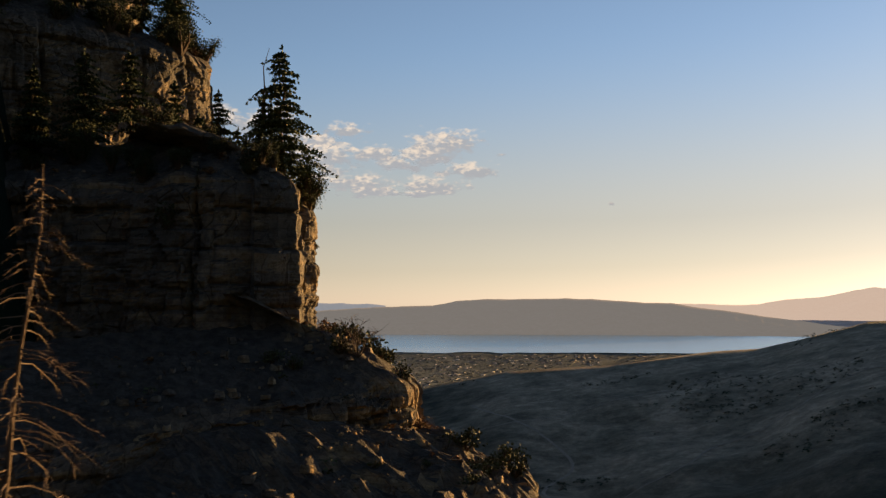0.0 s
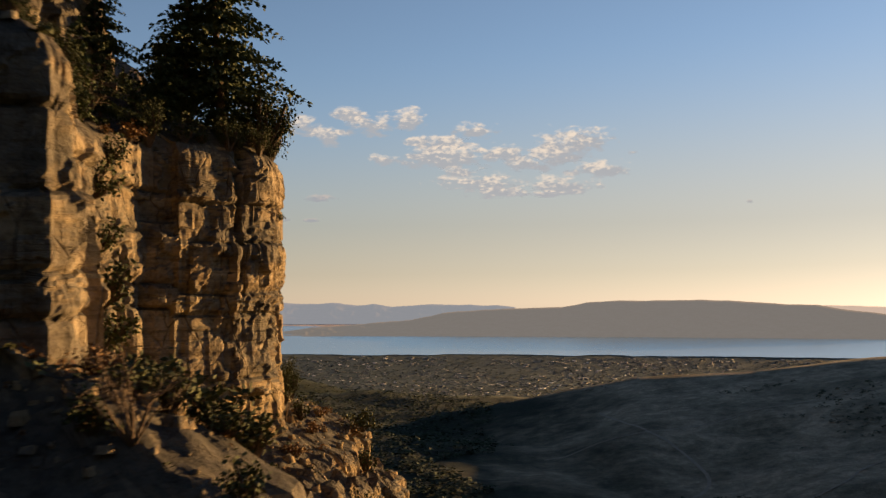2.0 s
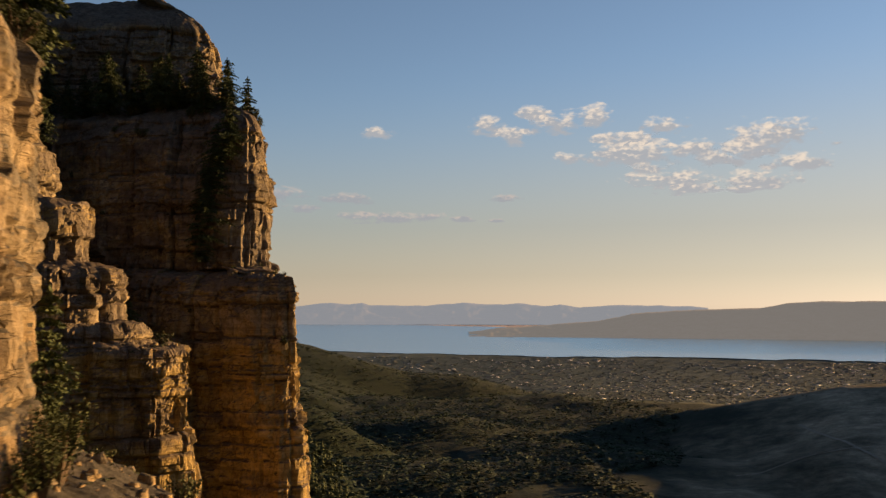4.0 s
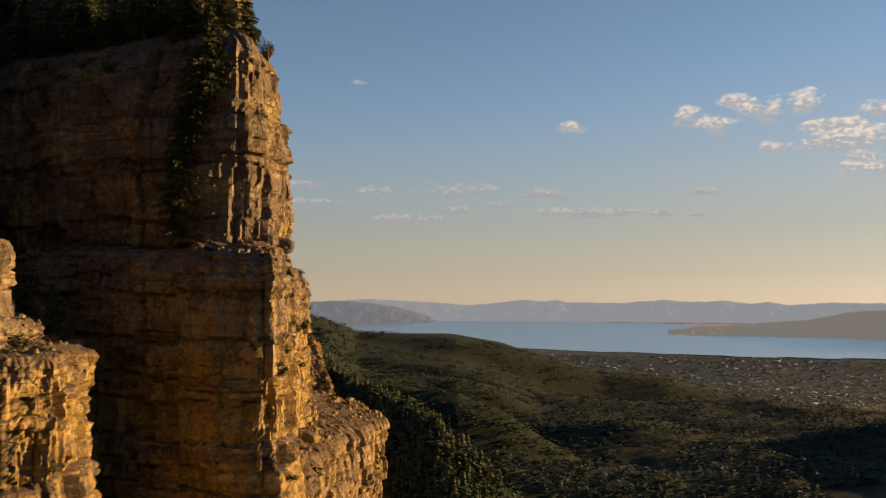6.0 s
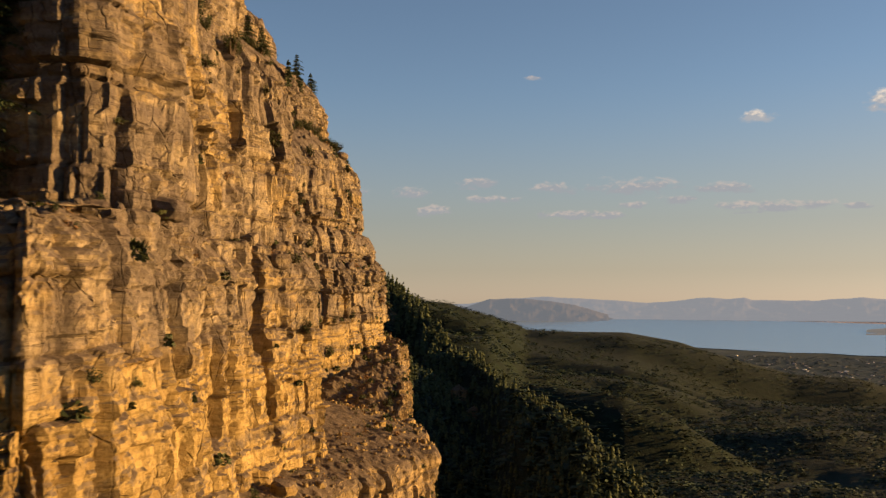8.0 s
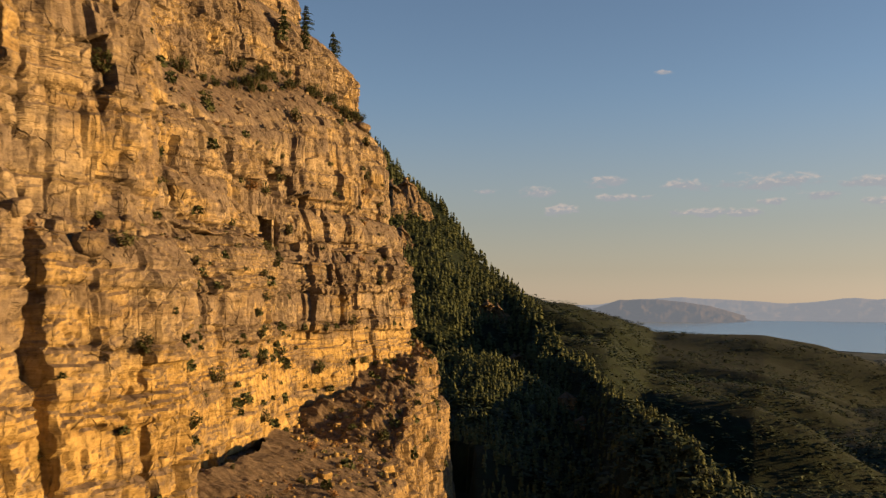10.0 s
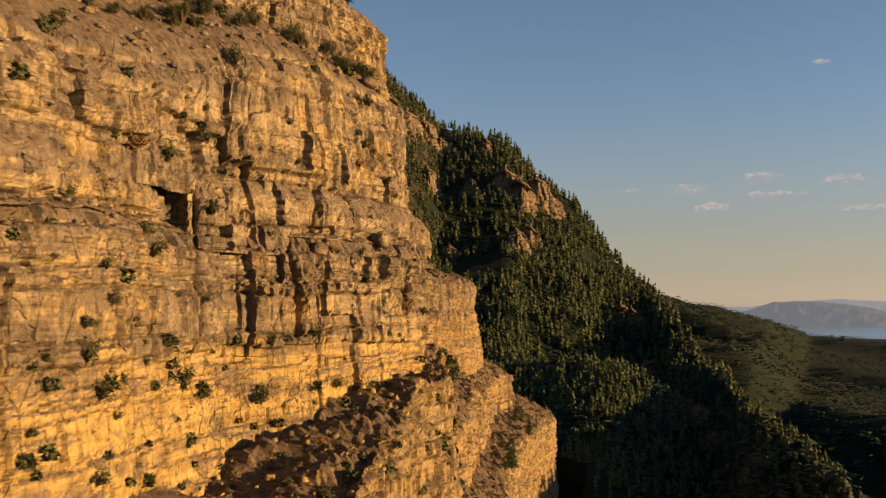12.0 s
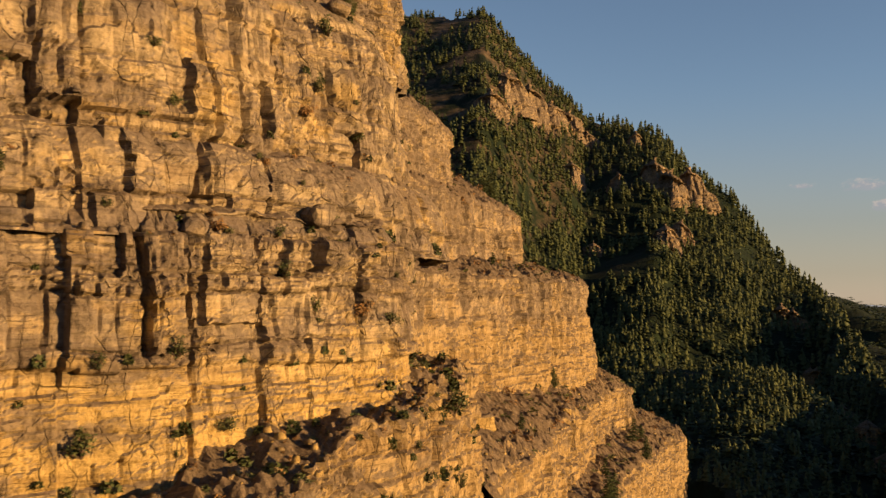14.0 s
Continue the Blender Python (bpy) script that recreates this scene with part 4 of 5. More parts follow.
def limb(verts, faces, path, radii, sides=5):
    """Adds a tapered, crooked limb along path to verts and faces."""
    start = len(verts)
    for i, (p, r) in enumerate(zip(path, radii)):
        ahead = (path[min(i + 1, len(path) - 1)] - path[max(i - 1, 0)]).normalized()
        side = ahead.orthogonal().normalized()
        other = ahead.cross(side)
        for k in range(sides):
            a = 2 * math.pi * k / sides
            verts.append(p + side * (math.cos(a) * r) + other * (math.sin(a) * r))
    for i in range(len(path) - 1):
        for k in range(sides):
            a, b = start + i * sides + k, start + i * sides + (k + 1) % sides
            faces.append((a, b, b + sides, a + sides))
    faces.append(tuple(start + (len(path) - 1) * sides + k for k in range(sides)))


def spray(verts, faces, p, ahead, size, rng, count=3):
    """A tuft of needle or leaf blades at p that point about ahead."""
    for _ in range(count):
        d = (ahead + Vector((rng.uniform(-0.8, 0.8), rng.uniform(-0.8, 0.8), rng.uniform(-0.6, 0.6)))).normalized()
        w = d.orthogonal().normalized()
        w.rotate(Matrix.Rotation(rng.uniform(0, 6.28), 3, d))
        q = p + Vector((rng.uniform(-0.3, 0.3), rng.uniform(-0.3, 0.3), rng.uniform(-0.3, 0.3))) * size
        n = len(verts)
        verts.extend((q - d * size * 0.4, q + w * size * 0.34, q + d * size * 0.75, q - w * size * 0.34))
        faces.append((n, n + 1, n + 2, n + 3))


def conifer(height, spread, seed, label, whorls=15, bare=0.1, spire=0.0):
    """A fir: trunk and crown of drooping whorled boughs, on an empty at its foot."""
    rng = random.Random(seed)
    root = new("conifer")
    tv, tf = [], []
    n = 7
    path = [Vector((rng.uniform(-0.06, 0.06) * i, rng.uniform(-0.06, 0.06) * i, (height + spire) * i / n - 0.4)) for i in range(n + 1)]
    limb(tv, tf, path, [0.022 * height * (1 - 0.95 * i / n) + 0.01 for i in range(n + 1)], 6)
    part("trunk", mesh_of("trunk", tv, tf, BARK), root)
    cv, cf = [], []
    for k in range(whorls):
        f = bare + (1 - bare) * (k + rng.uniform(-0.3, 0.3)) / whorls
        z = height * min(max(f, 0.05), 0.98)
        reach = spread * (1.03 - f) ** 0.65 * (0.6 + 0.5 * min(1, (f - bare) * 6 + 0.3)) * rng.choice((0.65, 0.9, 1.0, 1.1, 1.25))
        for j in range(rng.randint(9, 13)):
            a = rng.uniform(0, 6.283)
            length = reach * rng.uniform(0.45, 1.2) * (1 + 0.3 * math.cos(a - seed - 4 * f))
            out = Vector((math.cos(a), math.sin(a), 0))
            steps = max(3, int(length / 0.26))
            for i in range(steps):
                g = (i + 0.6) / steps
                p = Vector((0, 0, z)) + out * (length * g) + Vector((0, 0, length * (0.12 * g - 0.38 * g * g)))
                aside = Vector((-out.y, out.x, 0)) * (0.30 * length * (1 - 0.8 * g))
                for k2 in (-1, 0, 1):
                    spray(cv, cf, p + aside * (k2 * rng.uniform(0.3, 1.0)) + Vector((0, 0, -0.08 * abs(k2))), out * 0.9 + aside * k2 + Vector((0, 0, -0.35)), 0.19 + 0.10 * (1 - g), rng, 2)
    for i in range(8):
        spray(cv, cf, Vector((0, 0, height * (0.9 + 0.014 * i))), Vector((0, 0, 1)), 0.3, rng, 2)
    part("crown", mesh_of("crown", cv, cf, NEEDLES), root)
    return tagged(root, label, "tree", "firs on the cliff")


def shrub(height, width, mat, seed, label, name="shrub", leaves=300, group="shrubs on the rock", leaf=0.0):
    """A rounded, gappy shrub: crooked stems and clumps of leaf blades."""
    rng = random.Random(seed)
    root = new(name)
    sv, sf = [Vector((0, 0, -0.3))], []
    cv, cf = [], []
    clumps = []
    for k in range(10):
        a, tilt = rng.uniform(0, 6.283), rng.uniform(0.15, 0.95)
        tip = Vector((math.cos(a) * tilt * width * 0.5, math.sin(a) * tilt * width * 0.5, height * rng.uniform(0.45, 0.95) * (1.1 - 0.45 * tilt)))
        mid = tip * 0.5 + Vector((rng.uniform(-0.1, 0.1) * width, rng.uniform(-0.1, 0.1) * width, 0.05 * height))
        ring = len(sv)
        limb(sv, sf, [mid * 0.15, mid, tip], [0.04 * height, 0.03 * height, 0.008 * height], 4)
        sf += [(0, ring + (i + 1) % 4, ring + i) for i in range(4)]
        clumps += [tip, mid * 0.4 + tip * 0.7, mid]
    for i in range(leaves):
        c = rng.choice(clumps)
        p = c + Vector((rng.gauss(0, 0.085) * width, rng.gauss(0, 0.085) * width, rng.gauss(0, 0.075) * height))
        p.z = max(p.z, 0.02)
        spray(cv, cf, p, 0.6 * (p - c).normalized(), leaf or 0.088 * (height + width) * 0.5 + 0.02, rng, 1)
    part("stem", mesh_of("stem", sv, sf, BARK), root)
    part("foliage", mesh_of("foliage", cv, cf, mat), root)
    return tagged(root, label, "shrub", group)


# ---------------------------------------------------------------- where plants can stand
bpy.context.view_layer.update()
graph = bpy.context.evaluated_depsgraph_get()


def drop(x, y, z):
    """The ground under (x, y), looking down from z."""
    hit, p, n, *_ = scene.ray_cast(graph, Vector((x, y, z)), Vector((0, 0, -1)))
    return (p, n) if hit else (None, None)


def wall_spots(band, count, rng, lo, hi):
    """Places on a cliff band's face: point and outward way."""
    pts, z0, z1, rise, depth = band
    px, py, s = resample(chaikin(pts, 1), 1.0)
    nx, ny = blur(np.gradient(py), 4), -blur(np.gradient(px), 4)
    spots = []
    for _ in range(count * 3):
        i = rng.randrange(len(px))
        n = Vector((nx[i], ny[i], 0)).normalized()
        z = rng.uniform(max(lo, z0 + 0.5), min(hi, z1 - 0.5))
        hit, p, nn, *_ = scene.ray_cast(graph, Vector((px[i], py[i], z)) + n * 14, -n)
        if hit and (p - Vector((px[i], py[i], z))).length < 6:
            spots.append((p, n))
        if len(spots) == count:
            break
    return spots


def ledge_spots(band, count, rng, near=0.3, far=6.0):
    """Places on the ledge that runs back from a cliff band's top."""
    pts, z0, z1, rise, depth = band
    px, py, s = resample(chaikin(pts, 1), 1.0)
    nx, ny = blur(np.gradient(py), 7), -blur(np.gradient(px), 7)
    spots = []
    for _ in range(count * 4):
        i = rng.randrange(len(px))
        n = Vector((nx[i], ny[i], 0)).normalized()
        back = rng.uniform(near, far)
        q = Vector((px[i], py[i], 0)) - n * back
        brow = float(np.interp(py[i], *CROWNS[z1])) if z1 in CROWNS else z1
        p, nn = drop(q.x, q.y, brow + rise * back + 3.0)
        if p and abs(p.z - brow - rise * back) < 2.5 and nn.z > 0.35:
            spots.append((p, n))
        if len(spots) == count:
            break
    return spots


# ---------------------------------------------------------------- shrubs on walls and ledges
SHRUBS = [shrub(1.0, 1.3, SAGE, 11, "small rounded grey-green shrub rooted in a rock crack"),
          shrub(1.2, 1.1, OLIVE, 12, "dark green shrub clinging to the limestone face"),
          shrub(0.8, 1.4, SAGE, 13, "low spreading grey-green shrub on a rock ledge"),
          shrub(1.5, 1.2, OLIVE, 14, "upright dark green shrub growing from a ledge"),
          shrub(0.7, 1.1, DRY, 15, "dry rust-brown shrub on a rubble ledge")]
for s in SHRUBS:
    s.matrix_basis = pose(0, 0, 0)
rng = random.Random(21)
used = set()


def put_shrub(kind, p, size, lean=None):
    """The first of a kind stands itself, the others are copies."""
    m = Matrix.Translation(p) @ (Matrix.Rotation(0.5, 4, Vector((-lean.y, lean.x, 0))) if lean else Matrix()) @ pose(0, 0, 0, 0, 0, rng.uniform(0, 360))
    ob = SHRUBS[kind]
    if kind in used:
        ob = copy_thing(ob, m)
    else:
        used.add(kind)
        ob.matrix_basis = m
    ob.scale = [size * rng.uniform(0.85, 1.15) for _ in range(3)]


for band, count, lo, hi in ((WALL[1], 44, 178, 195), (WALL[1], 22, 195, 206), (WALL[2], 8, 206, 212), (WALL[3], 16, 212, 222), (WALL[4], 6, 222, 236), (TOWER[1], 16, 176, 203), (TOWER[2], 12, 204, 226),
                            (BUTTRESS[2], 10, 194, 212), (PILLAR[0], 6, 180, 195), (BUTTRESS[1], 4, 186, 193), (WALL[0], 6, 166, 184)):
    for p, n in wall_spots(band, count, rng, lo, hi):
        put_shrub(rng.choice((0, 1, 1, 2)), p - Vector((0, 0, 0.2)), rng.choice((0.5, 0.6, 0.8, 0.9, 1.1, 1.6)), n)
for band, count, near, far in ((WALL[0], 26, 0.5, 12), (WALL[1], 6, 0.4, 4), (WALL[2], 5, 0.4, 4), (WALL[3], 10, 0.5, 7), (TOWER[0], 10, 0.5, 11), (TOWER[1], 7, 0.4, 5),
                               (TOWER[2], 6, 0.4, 5), (BUTTRESS[0], 14, 0.5, 12), (BUTTRESS[1], 14, 0.4, 7), (BUTTRESS[2], 12, 0.3, 6), (BUTTRESS[3], 8, 0.3, 5), (PILLAR[0], 4, 0.3, 4)):
    for p, n in ledge_spots(band, count, rng, near, far):
        put_shrub(rng.choice((0, 1, 2, 2, 3, 4, 4)), p - Vector((0, 0, 0.1)), rng.uniform(0.6, 1.7))

# larger bushes that stand by themselves on the first buttress
for kind, x, y, size in ((2, 3.2, 69.2, 2.1), (0, 5.0, 68.2, 1.8), (2, 1.6, 71, 2.2), (0, 4.4, 70.5, 1.8), (0, 2.6, 67.4, 1.6), (4, 2.4, 68.6, 1.4), (2, -10.4, 124.6, 2.4), (2, -6.8, 77.2, 2.4), (0, -5.6, 78.6, 2.3), (2, -7.4, 76.2, 2.0), (0, -4.6, 80, 2.0), (2, -8.6, 78.5, 2.2), (4, -9.2, 76.6, 1.6), (3, -9.4, 121.5, 1.6), (4, -12.4, 112.5, 2.0), (4, -12.8, 118, 1.8),
                         (4, -13.5, 123, 1.7), (2, -8.5, 90, 2.2), (3, -10.5, 94, 2.0), (4, -7.4, 84, 1.8), (2, -5.0, 78, 1.6), (3, -3.0, 74, 1.4), (4, -1.6, 72.5, 1.5), (1, -21.5, 76.5, 1.8), (3, -15.5, 79, 1.6),
                         (1, -17.0, 117.5, 2.0), (1, -16.6, 114.5, 1.8), (3, -17.5, 111.5, 1.9), (1, -19, 108, 2.0), (4, -21, 104, 1.8)):
    p, n = drop(x, y, 216.5 if y > 76 and x < -13.5 else 199)
    if p:
        put_shrub(kind, p - Vector((0, 0, 0.1)), size)
for x, y, z, size in ((-12, 97, 200, 2.4), (-12, 99, 203, 2.0), (-12, 98, 206, 2.2), (-12, 96, 197.5, 2.6), (-12, 101, 208.5, 1.8)):
    hit, p, n, *_ = scene.ray_cast(graph, Vector((x + 8, y, z)), Vector((-1, 0, 0)))
    if hit:
        put_shrub(1, p, size, Vector((1, 0, 0)))

def bare_bush(height, width, seed, label):
    """A leafless bush: crooked stems that fork into fine twigs."""
    rng = random.Random(seed)
    root = new("bare_bush")
    for k in range(12):
        a, tilt = rng.uniform(0, 6.283), rng.uniform(0.2, 1.0)
        tip = Vector((math.cos(a) * tilt * width / 2, math.sin(a) * tilt * width / 2, height * rng.uniform(0.6, 1.0) * (1.15 - 0.5 * tilt)))
        mid = tip * 0.5 + Vector((rng.uniform(-0.1, 0.1) * width, rng.uniform(-0.1, 0.1) * width, 0.08 * height))
        v, f = [], []
        limb(v, f, [Vector((0, 0, -0.2)), mid, tip], [0.05, 0.03, 0.012], 4)
        stem = part("stem", mesh_of("stem", v, f, DEADWOOD), root)
        v, f = [], []
        for _ in range(14):
            foot = mid.lerp(tip, rng.uniform(0, 1))
            end = foot + Vector((rng.uniform(-1, 1) * width, rng.uniform(-1, 1) * width, rng.uniform(-0.1, 1) * height)) * 0.2
            limb(v, f, [foot, foot.lerp(end, 0.5) + Vector((0, 0, 0.04)), end], [0.014, 0.010, 0.004], 3)
        part("twig", mesh_of("twig", v, f, DEADWOOD), stem)
    return tagged(root, label, "shrub", "shrubs on the rock")


first_bush = bare_bush(3.0, 4.2, 71, "leafless grey-brown bush with tangled twigs on a ledge")
for k, (x, y, top, size) in enumerate(((-6.3, 73.6, 202, 1.0), (-1.6, 74.8, 200, 0.8), (-22.5, 100.5, 222, 1.0), (-14.6, 117, 216, 0.7))):
    p, n = drop(x, y, top)
    if p:
        bush = first_bush if k == 0 else copy_thing(first_bush, Matrix())
        bush.matrix_basis = Matrix.Translation(p) @ pose(0, 0, 0, 0, 0, 80 * k)
        bush.scale = (size, size, size)

# bushes that stand out singly on the wall and the tower
for kind, x, y, z, size in ((1, -135.4, 310.2, 194.3, 1.2), (4, -146.4, 333.6, 197.9, 2.2), (1, -144, 328.8, 198.2, 1.3), (3, -136.1, 309.2, 188.0, 1.9), (1, -131.1, 299.1, 190.4, 2.6), (1, -159.6, 350.4, 187.5, 2.8),
                            (3, -158.5, 349, 187.0, 2.6), (4, -152.1, 329.7, 217.4, 1.8), (1, -158, 337.4, 215.8, 1.7), (1, -155.5, 333, 226.5, 1.8), (3, -137.1, 303.1, 216.0, 2.0), (4, -129.4, 293.7, 213.4, 2.4),
                            (1, -130.8, 296.4, 213.2, 1.9), (1, -88, 255.7, 216.2, 1.9), (1, -85.1, 258.2, 195.0, 1.4), (1, -87.6, 254.1, 222.2, 1.1), (2, -77, 243.9, 186.2, 0.9), (4, -81, 243.8, 211, 1.4)):
    away = Vector((0.86, -0.5, 0))
    hit, p, n, *_ = scene.ray_cast(graph, Vector((x, y, z)) + away * 12, -away)
    if hit and (p - Vector((x, y, z))).length < 8:
        put_shrub(kind, p - Vector((0, 0, 0.2)), size, away)

# ---------------------------------------------------------------- trees on the cliffs
FIRS = [conifer(10.0, 3.3, 31, "tall dark fir on the cliff brow", 22), conifer(7.0, 2.3, 32, "dark bushy fir on a rock ledge", 13), conifer(5.2, 1.6, 33, "slim young fir on a rock ledge", 12),
        conifer(7.2, 2.5, 34, "dark fir with a bare dead spire above its crown", 15, spire=4.6)]
first = [True] * 4


def put_fir(kind, x, y, top, size=1.0, z=None):
    p, n = drop(x, y, top)
    if z is not None:
        p = Vector((x, y, z))
    if p is None:
        return
    m = Matrix.Translation(p) @ pose(0, 0, 0, rng.uniform(-3, 3), rng.uniform(-3, 3), rng.uniform(0, 360))
    ob = FIRS[kind]
    if first[kind]:
        ob.matrix_basis, first[kind] = m, False
    else:
        ob = copy_thing(ob, m)
    ob.scale = [size * rng.uniform(0.92, 1.08)] * 3


for kind, x, y, size in ((0, -18.3, 113, 1.42), (3, -20.8, 112, 1.22), (1, -24.2, 105.5, 0.95), (1, -19.5, 116, 0.8), (2, -21, 109, 1.0), (1, -22.5, 103, 0.75), (2, -21.5, 98, 1.0), (1, -25, 92, 0.95), (1, -28, 88, 1.0), (0, -31, 84.5, 0.75),
                         (1, -35, 83, 0.9), (2, -23.5, 94, 1.0), (1, -27.5, 101, 0.9), (0, -29, 104, 0.85), (1, -31, 100, 1.0), (1, -30, 108, 0.9), (2, -28, 110, 0.8), (1, -26, 124, 1.0), (0, -29, 127, 0.9),
                         (1, -33, 122, 1.0), (2, -24, 118, 0.9), (0, -36, 134, 0.9), (1, -37, 98, 1.0), (2, -34, 95, 1.0), (1, -41, 92, 1.1), (1, -22, 128, 1.0), (1, -24, 132, 1.0), (0, -46, 90, 0.9)):
    put_fir(kind, x, y, 262, size * 1.15)
for kind, x, y, size in ((0, -70, 217, 0.9), (1, -66, 219, 0.8), (1, -64, 221.5, 0.6), (0, -74, 215, 0.9), (1, -79, 216, 1.0), (0, -84, 214, 1.0), (1, -89, 216, 1.0), (1, -71, 229, 0.7),
                         (0, -78, 190, 0.9), (1, -82, 186, 1.0), (0, -86, 192, 1.0), (1, -76, 184, 0.8), (2, -72, 187, 1.0), (1, -80, 180, 1.0), (2, -68, 199, 1.0), (1, -74, 200, 1.0)):
    put_fir(kind, x, y, 270, size)
# a file of firs climbing the chimney of the tower
for k in range(1, 9):
    x, z = -67.4 + 0.62 * k + 0.9 * (k % 2), 203.4 + 2.4 * k
    hit, p, n, *_ = scene.ray_cast(graph, Vector((x, 195, z)), Vector((0, 1, 0)))
    if hit:
        put_fir((1, 3, 1)[k % 3] if k % 3 != 1 else 0, x, p.y - 0.3, 0, 1.05 if k % 3 != 1 else 0.75, z=z - 0.5)
for k in range(16):
    put_fir((1, 0, 1, 2)[k % 4], -62.5 - 2.6 * k, 219 - 0.12 * k - 1.6 * (k % 3), 275, 0.75 + 0.06 * (k % 4))
for kind, x, y, size in ((1, -150, 304, 0.8), (2, -154, 314, 1.0), (2, -160, 322, 0.9), (2, -148, 292, 1.0), (1, -165, 326, 0.8), (2, -176, 340, 1.0), (1, -170, 316, 1.0)):
    put_fir(kind, x, y, 275, size)
for band, count in ((FAR_WALL[0], 10), (FAR_WALL[1], 14), (FAR_WALL[2], 6), (FAR_WALL[3], 12)):
    for p, n in ledge_spots(band, count, rng, 1, band[4] - 3):
        put_fir(rng.choice((0, 1, 2)), p.x, p.y, 0, rng.uniform(0.6, 1.1), z=p.z)

JUNIPER = shrub(5.6, 3.6, OLIVE, 41, "round-topped dark juniper tree on the cliff edge", "juniper", 2600, "junipers on the brow", 0.18)
p, n = drop(-15.9, 115.0, 240)
JUNIPER.matrix_basis = Matrix.Translation(p - Vector((0, 0, 0.3)))
JUNIPER.scale = (1.25, 1.25, 1.35)
for x, y, size in ((-16.3, 118.5, 0.9), (-15.2, 112.2, 0.5), (-16.8, 110.6, 0.5), (-15.8, 122.5, 0.6), (-17.5, 125.5, 0.75), (-15.5, 115.5, 0.45), (-22, 108, 0.6), (-13.6, 78.5, 0.4), (-21, 78, 0.4), (-27, 80, 0.5), (-63, 223, 0.5), (-61.5, 219, 0.4), (-80, 240, 0.5), (-30, 82, 0.8), (-35, 84, 0.9), (-24.5, 85, 0.7), (-41, 84, 1.0), (-20.5, 106, 0.7), (-26, 97, 0.8), (-19, 121.5, 0.8)):
    p, n = drop(x, y, 255)
    if p:
        copy_thing(JUNIPER, Matrix.Translation(p) @ pose(0, 0, 0, 0, 0, 77 * x)).scale = (size, size, size)


for band, count, near, far, sizes in ((BUTTRESS[2], 60, 0.3, 5.5, (0.3, 0.4, 0.5)), (BUTTRESS[3], 26, 0.3, 4, (0.4, 0.5, 0.7)), (WALL[3], 70, 5.5, 10.5, (0.35, 0.45, 0.6)), (TOWER[2], 22, 0.5, 6, (0.35, 0.5, 0.6))):
    for p, n in ledge_spots(band, count, rng, near, far):
        k = rng.choice(sizes)
        copy_thing(JUNIPER, Matrix.Translation(p - Vector((0, 0, 0.3))) @ pose(0, 0, 0, 0, 0, rng.uniform(0, 360))).scale = (1.5 * k, 1.5 * k, k)

# ---------------------------------------------------------------- the bare dead fir beside the first ledge
def dead_tree(x, y, z, height, seed, lean):
    rng = random.Random(seed)
    root = new("dead_fir")
    path = [Vector((lean[0] * (i / 9) ** 1.3 + rng.uniform(-0.12, 0.12), lean[1] * i / 9 + rng.uniform(-0.12, 0.12), height * i / 9 - 0.6)) for i in range(10)]
    v, f = [], []
    limb(v, f, path, [0.20 * (1 - i / 9.8) + 0.015 for i in range(10)], 8)
    part("trunk", mesh_of("trunk", v, f, DEADWOOD), root)
    for k in range(104):
        g = 0.10 + 0.88 * k / 104
        i = min(int(g * 9), 8)
        foot = path[i].lerp(path[i + 1], g * 9 - i)
        a = rng.uniform(0, 6.283)
        out = Vector((math.cos(a), math.sin(a), 0))
        length = (5.6 * (1.05 - g) + 0.9) * rng.uniform(0.5, 1.15)
        v, f = [], []
        way = [foot + out * (length * q) + Vector((rng.uniform(-0.08, 0.08), rng.uniform(-0.08, 0.08), length * (0.10 * q - 0.62 * q * q))) for q in (0, 0.3, 0.55, 0.8, 1.0)]
        limb(v, f, way, [0.045, 0.035, 0.026, 0.018, 0.007], 4)
        branch = part("branch", mesh_of("branch", v, f, DEADWOOD), root)
        v, f = [], []
        for _ in range(6):
            j = rng.choice((1, 2, 3))
            tip = way[j] + (out * rng.uniform(0.2, 0.6) + Vector((-out.y, out.x, 0)) * rng.uniform(-0.7, 0.7) + Vector((0, 0, rng.uniform(-0.6, 0.1)))) * length * 0.35
            limb(v, f, [way[j], way[j].lerp(tip, 0.5) + Vector((0, 0, 0.05)), tip], [0.022, 0.015, 0.006], 3)
        part("twig", mesh_of("twig", v, f, DEADWOOD), branch)
    root.location = (x, y, z)
    return tagged(root, "bare grey dead fir with drooping broken branches", "dead tree")


p, n = drop(-18.1, 40, 215)
dead_tree(-18.4, 40, p.z if p else 188, 22.8, 51, (2.0, 0.6))


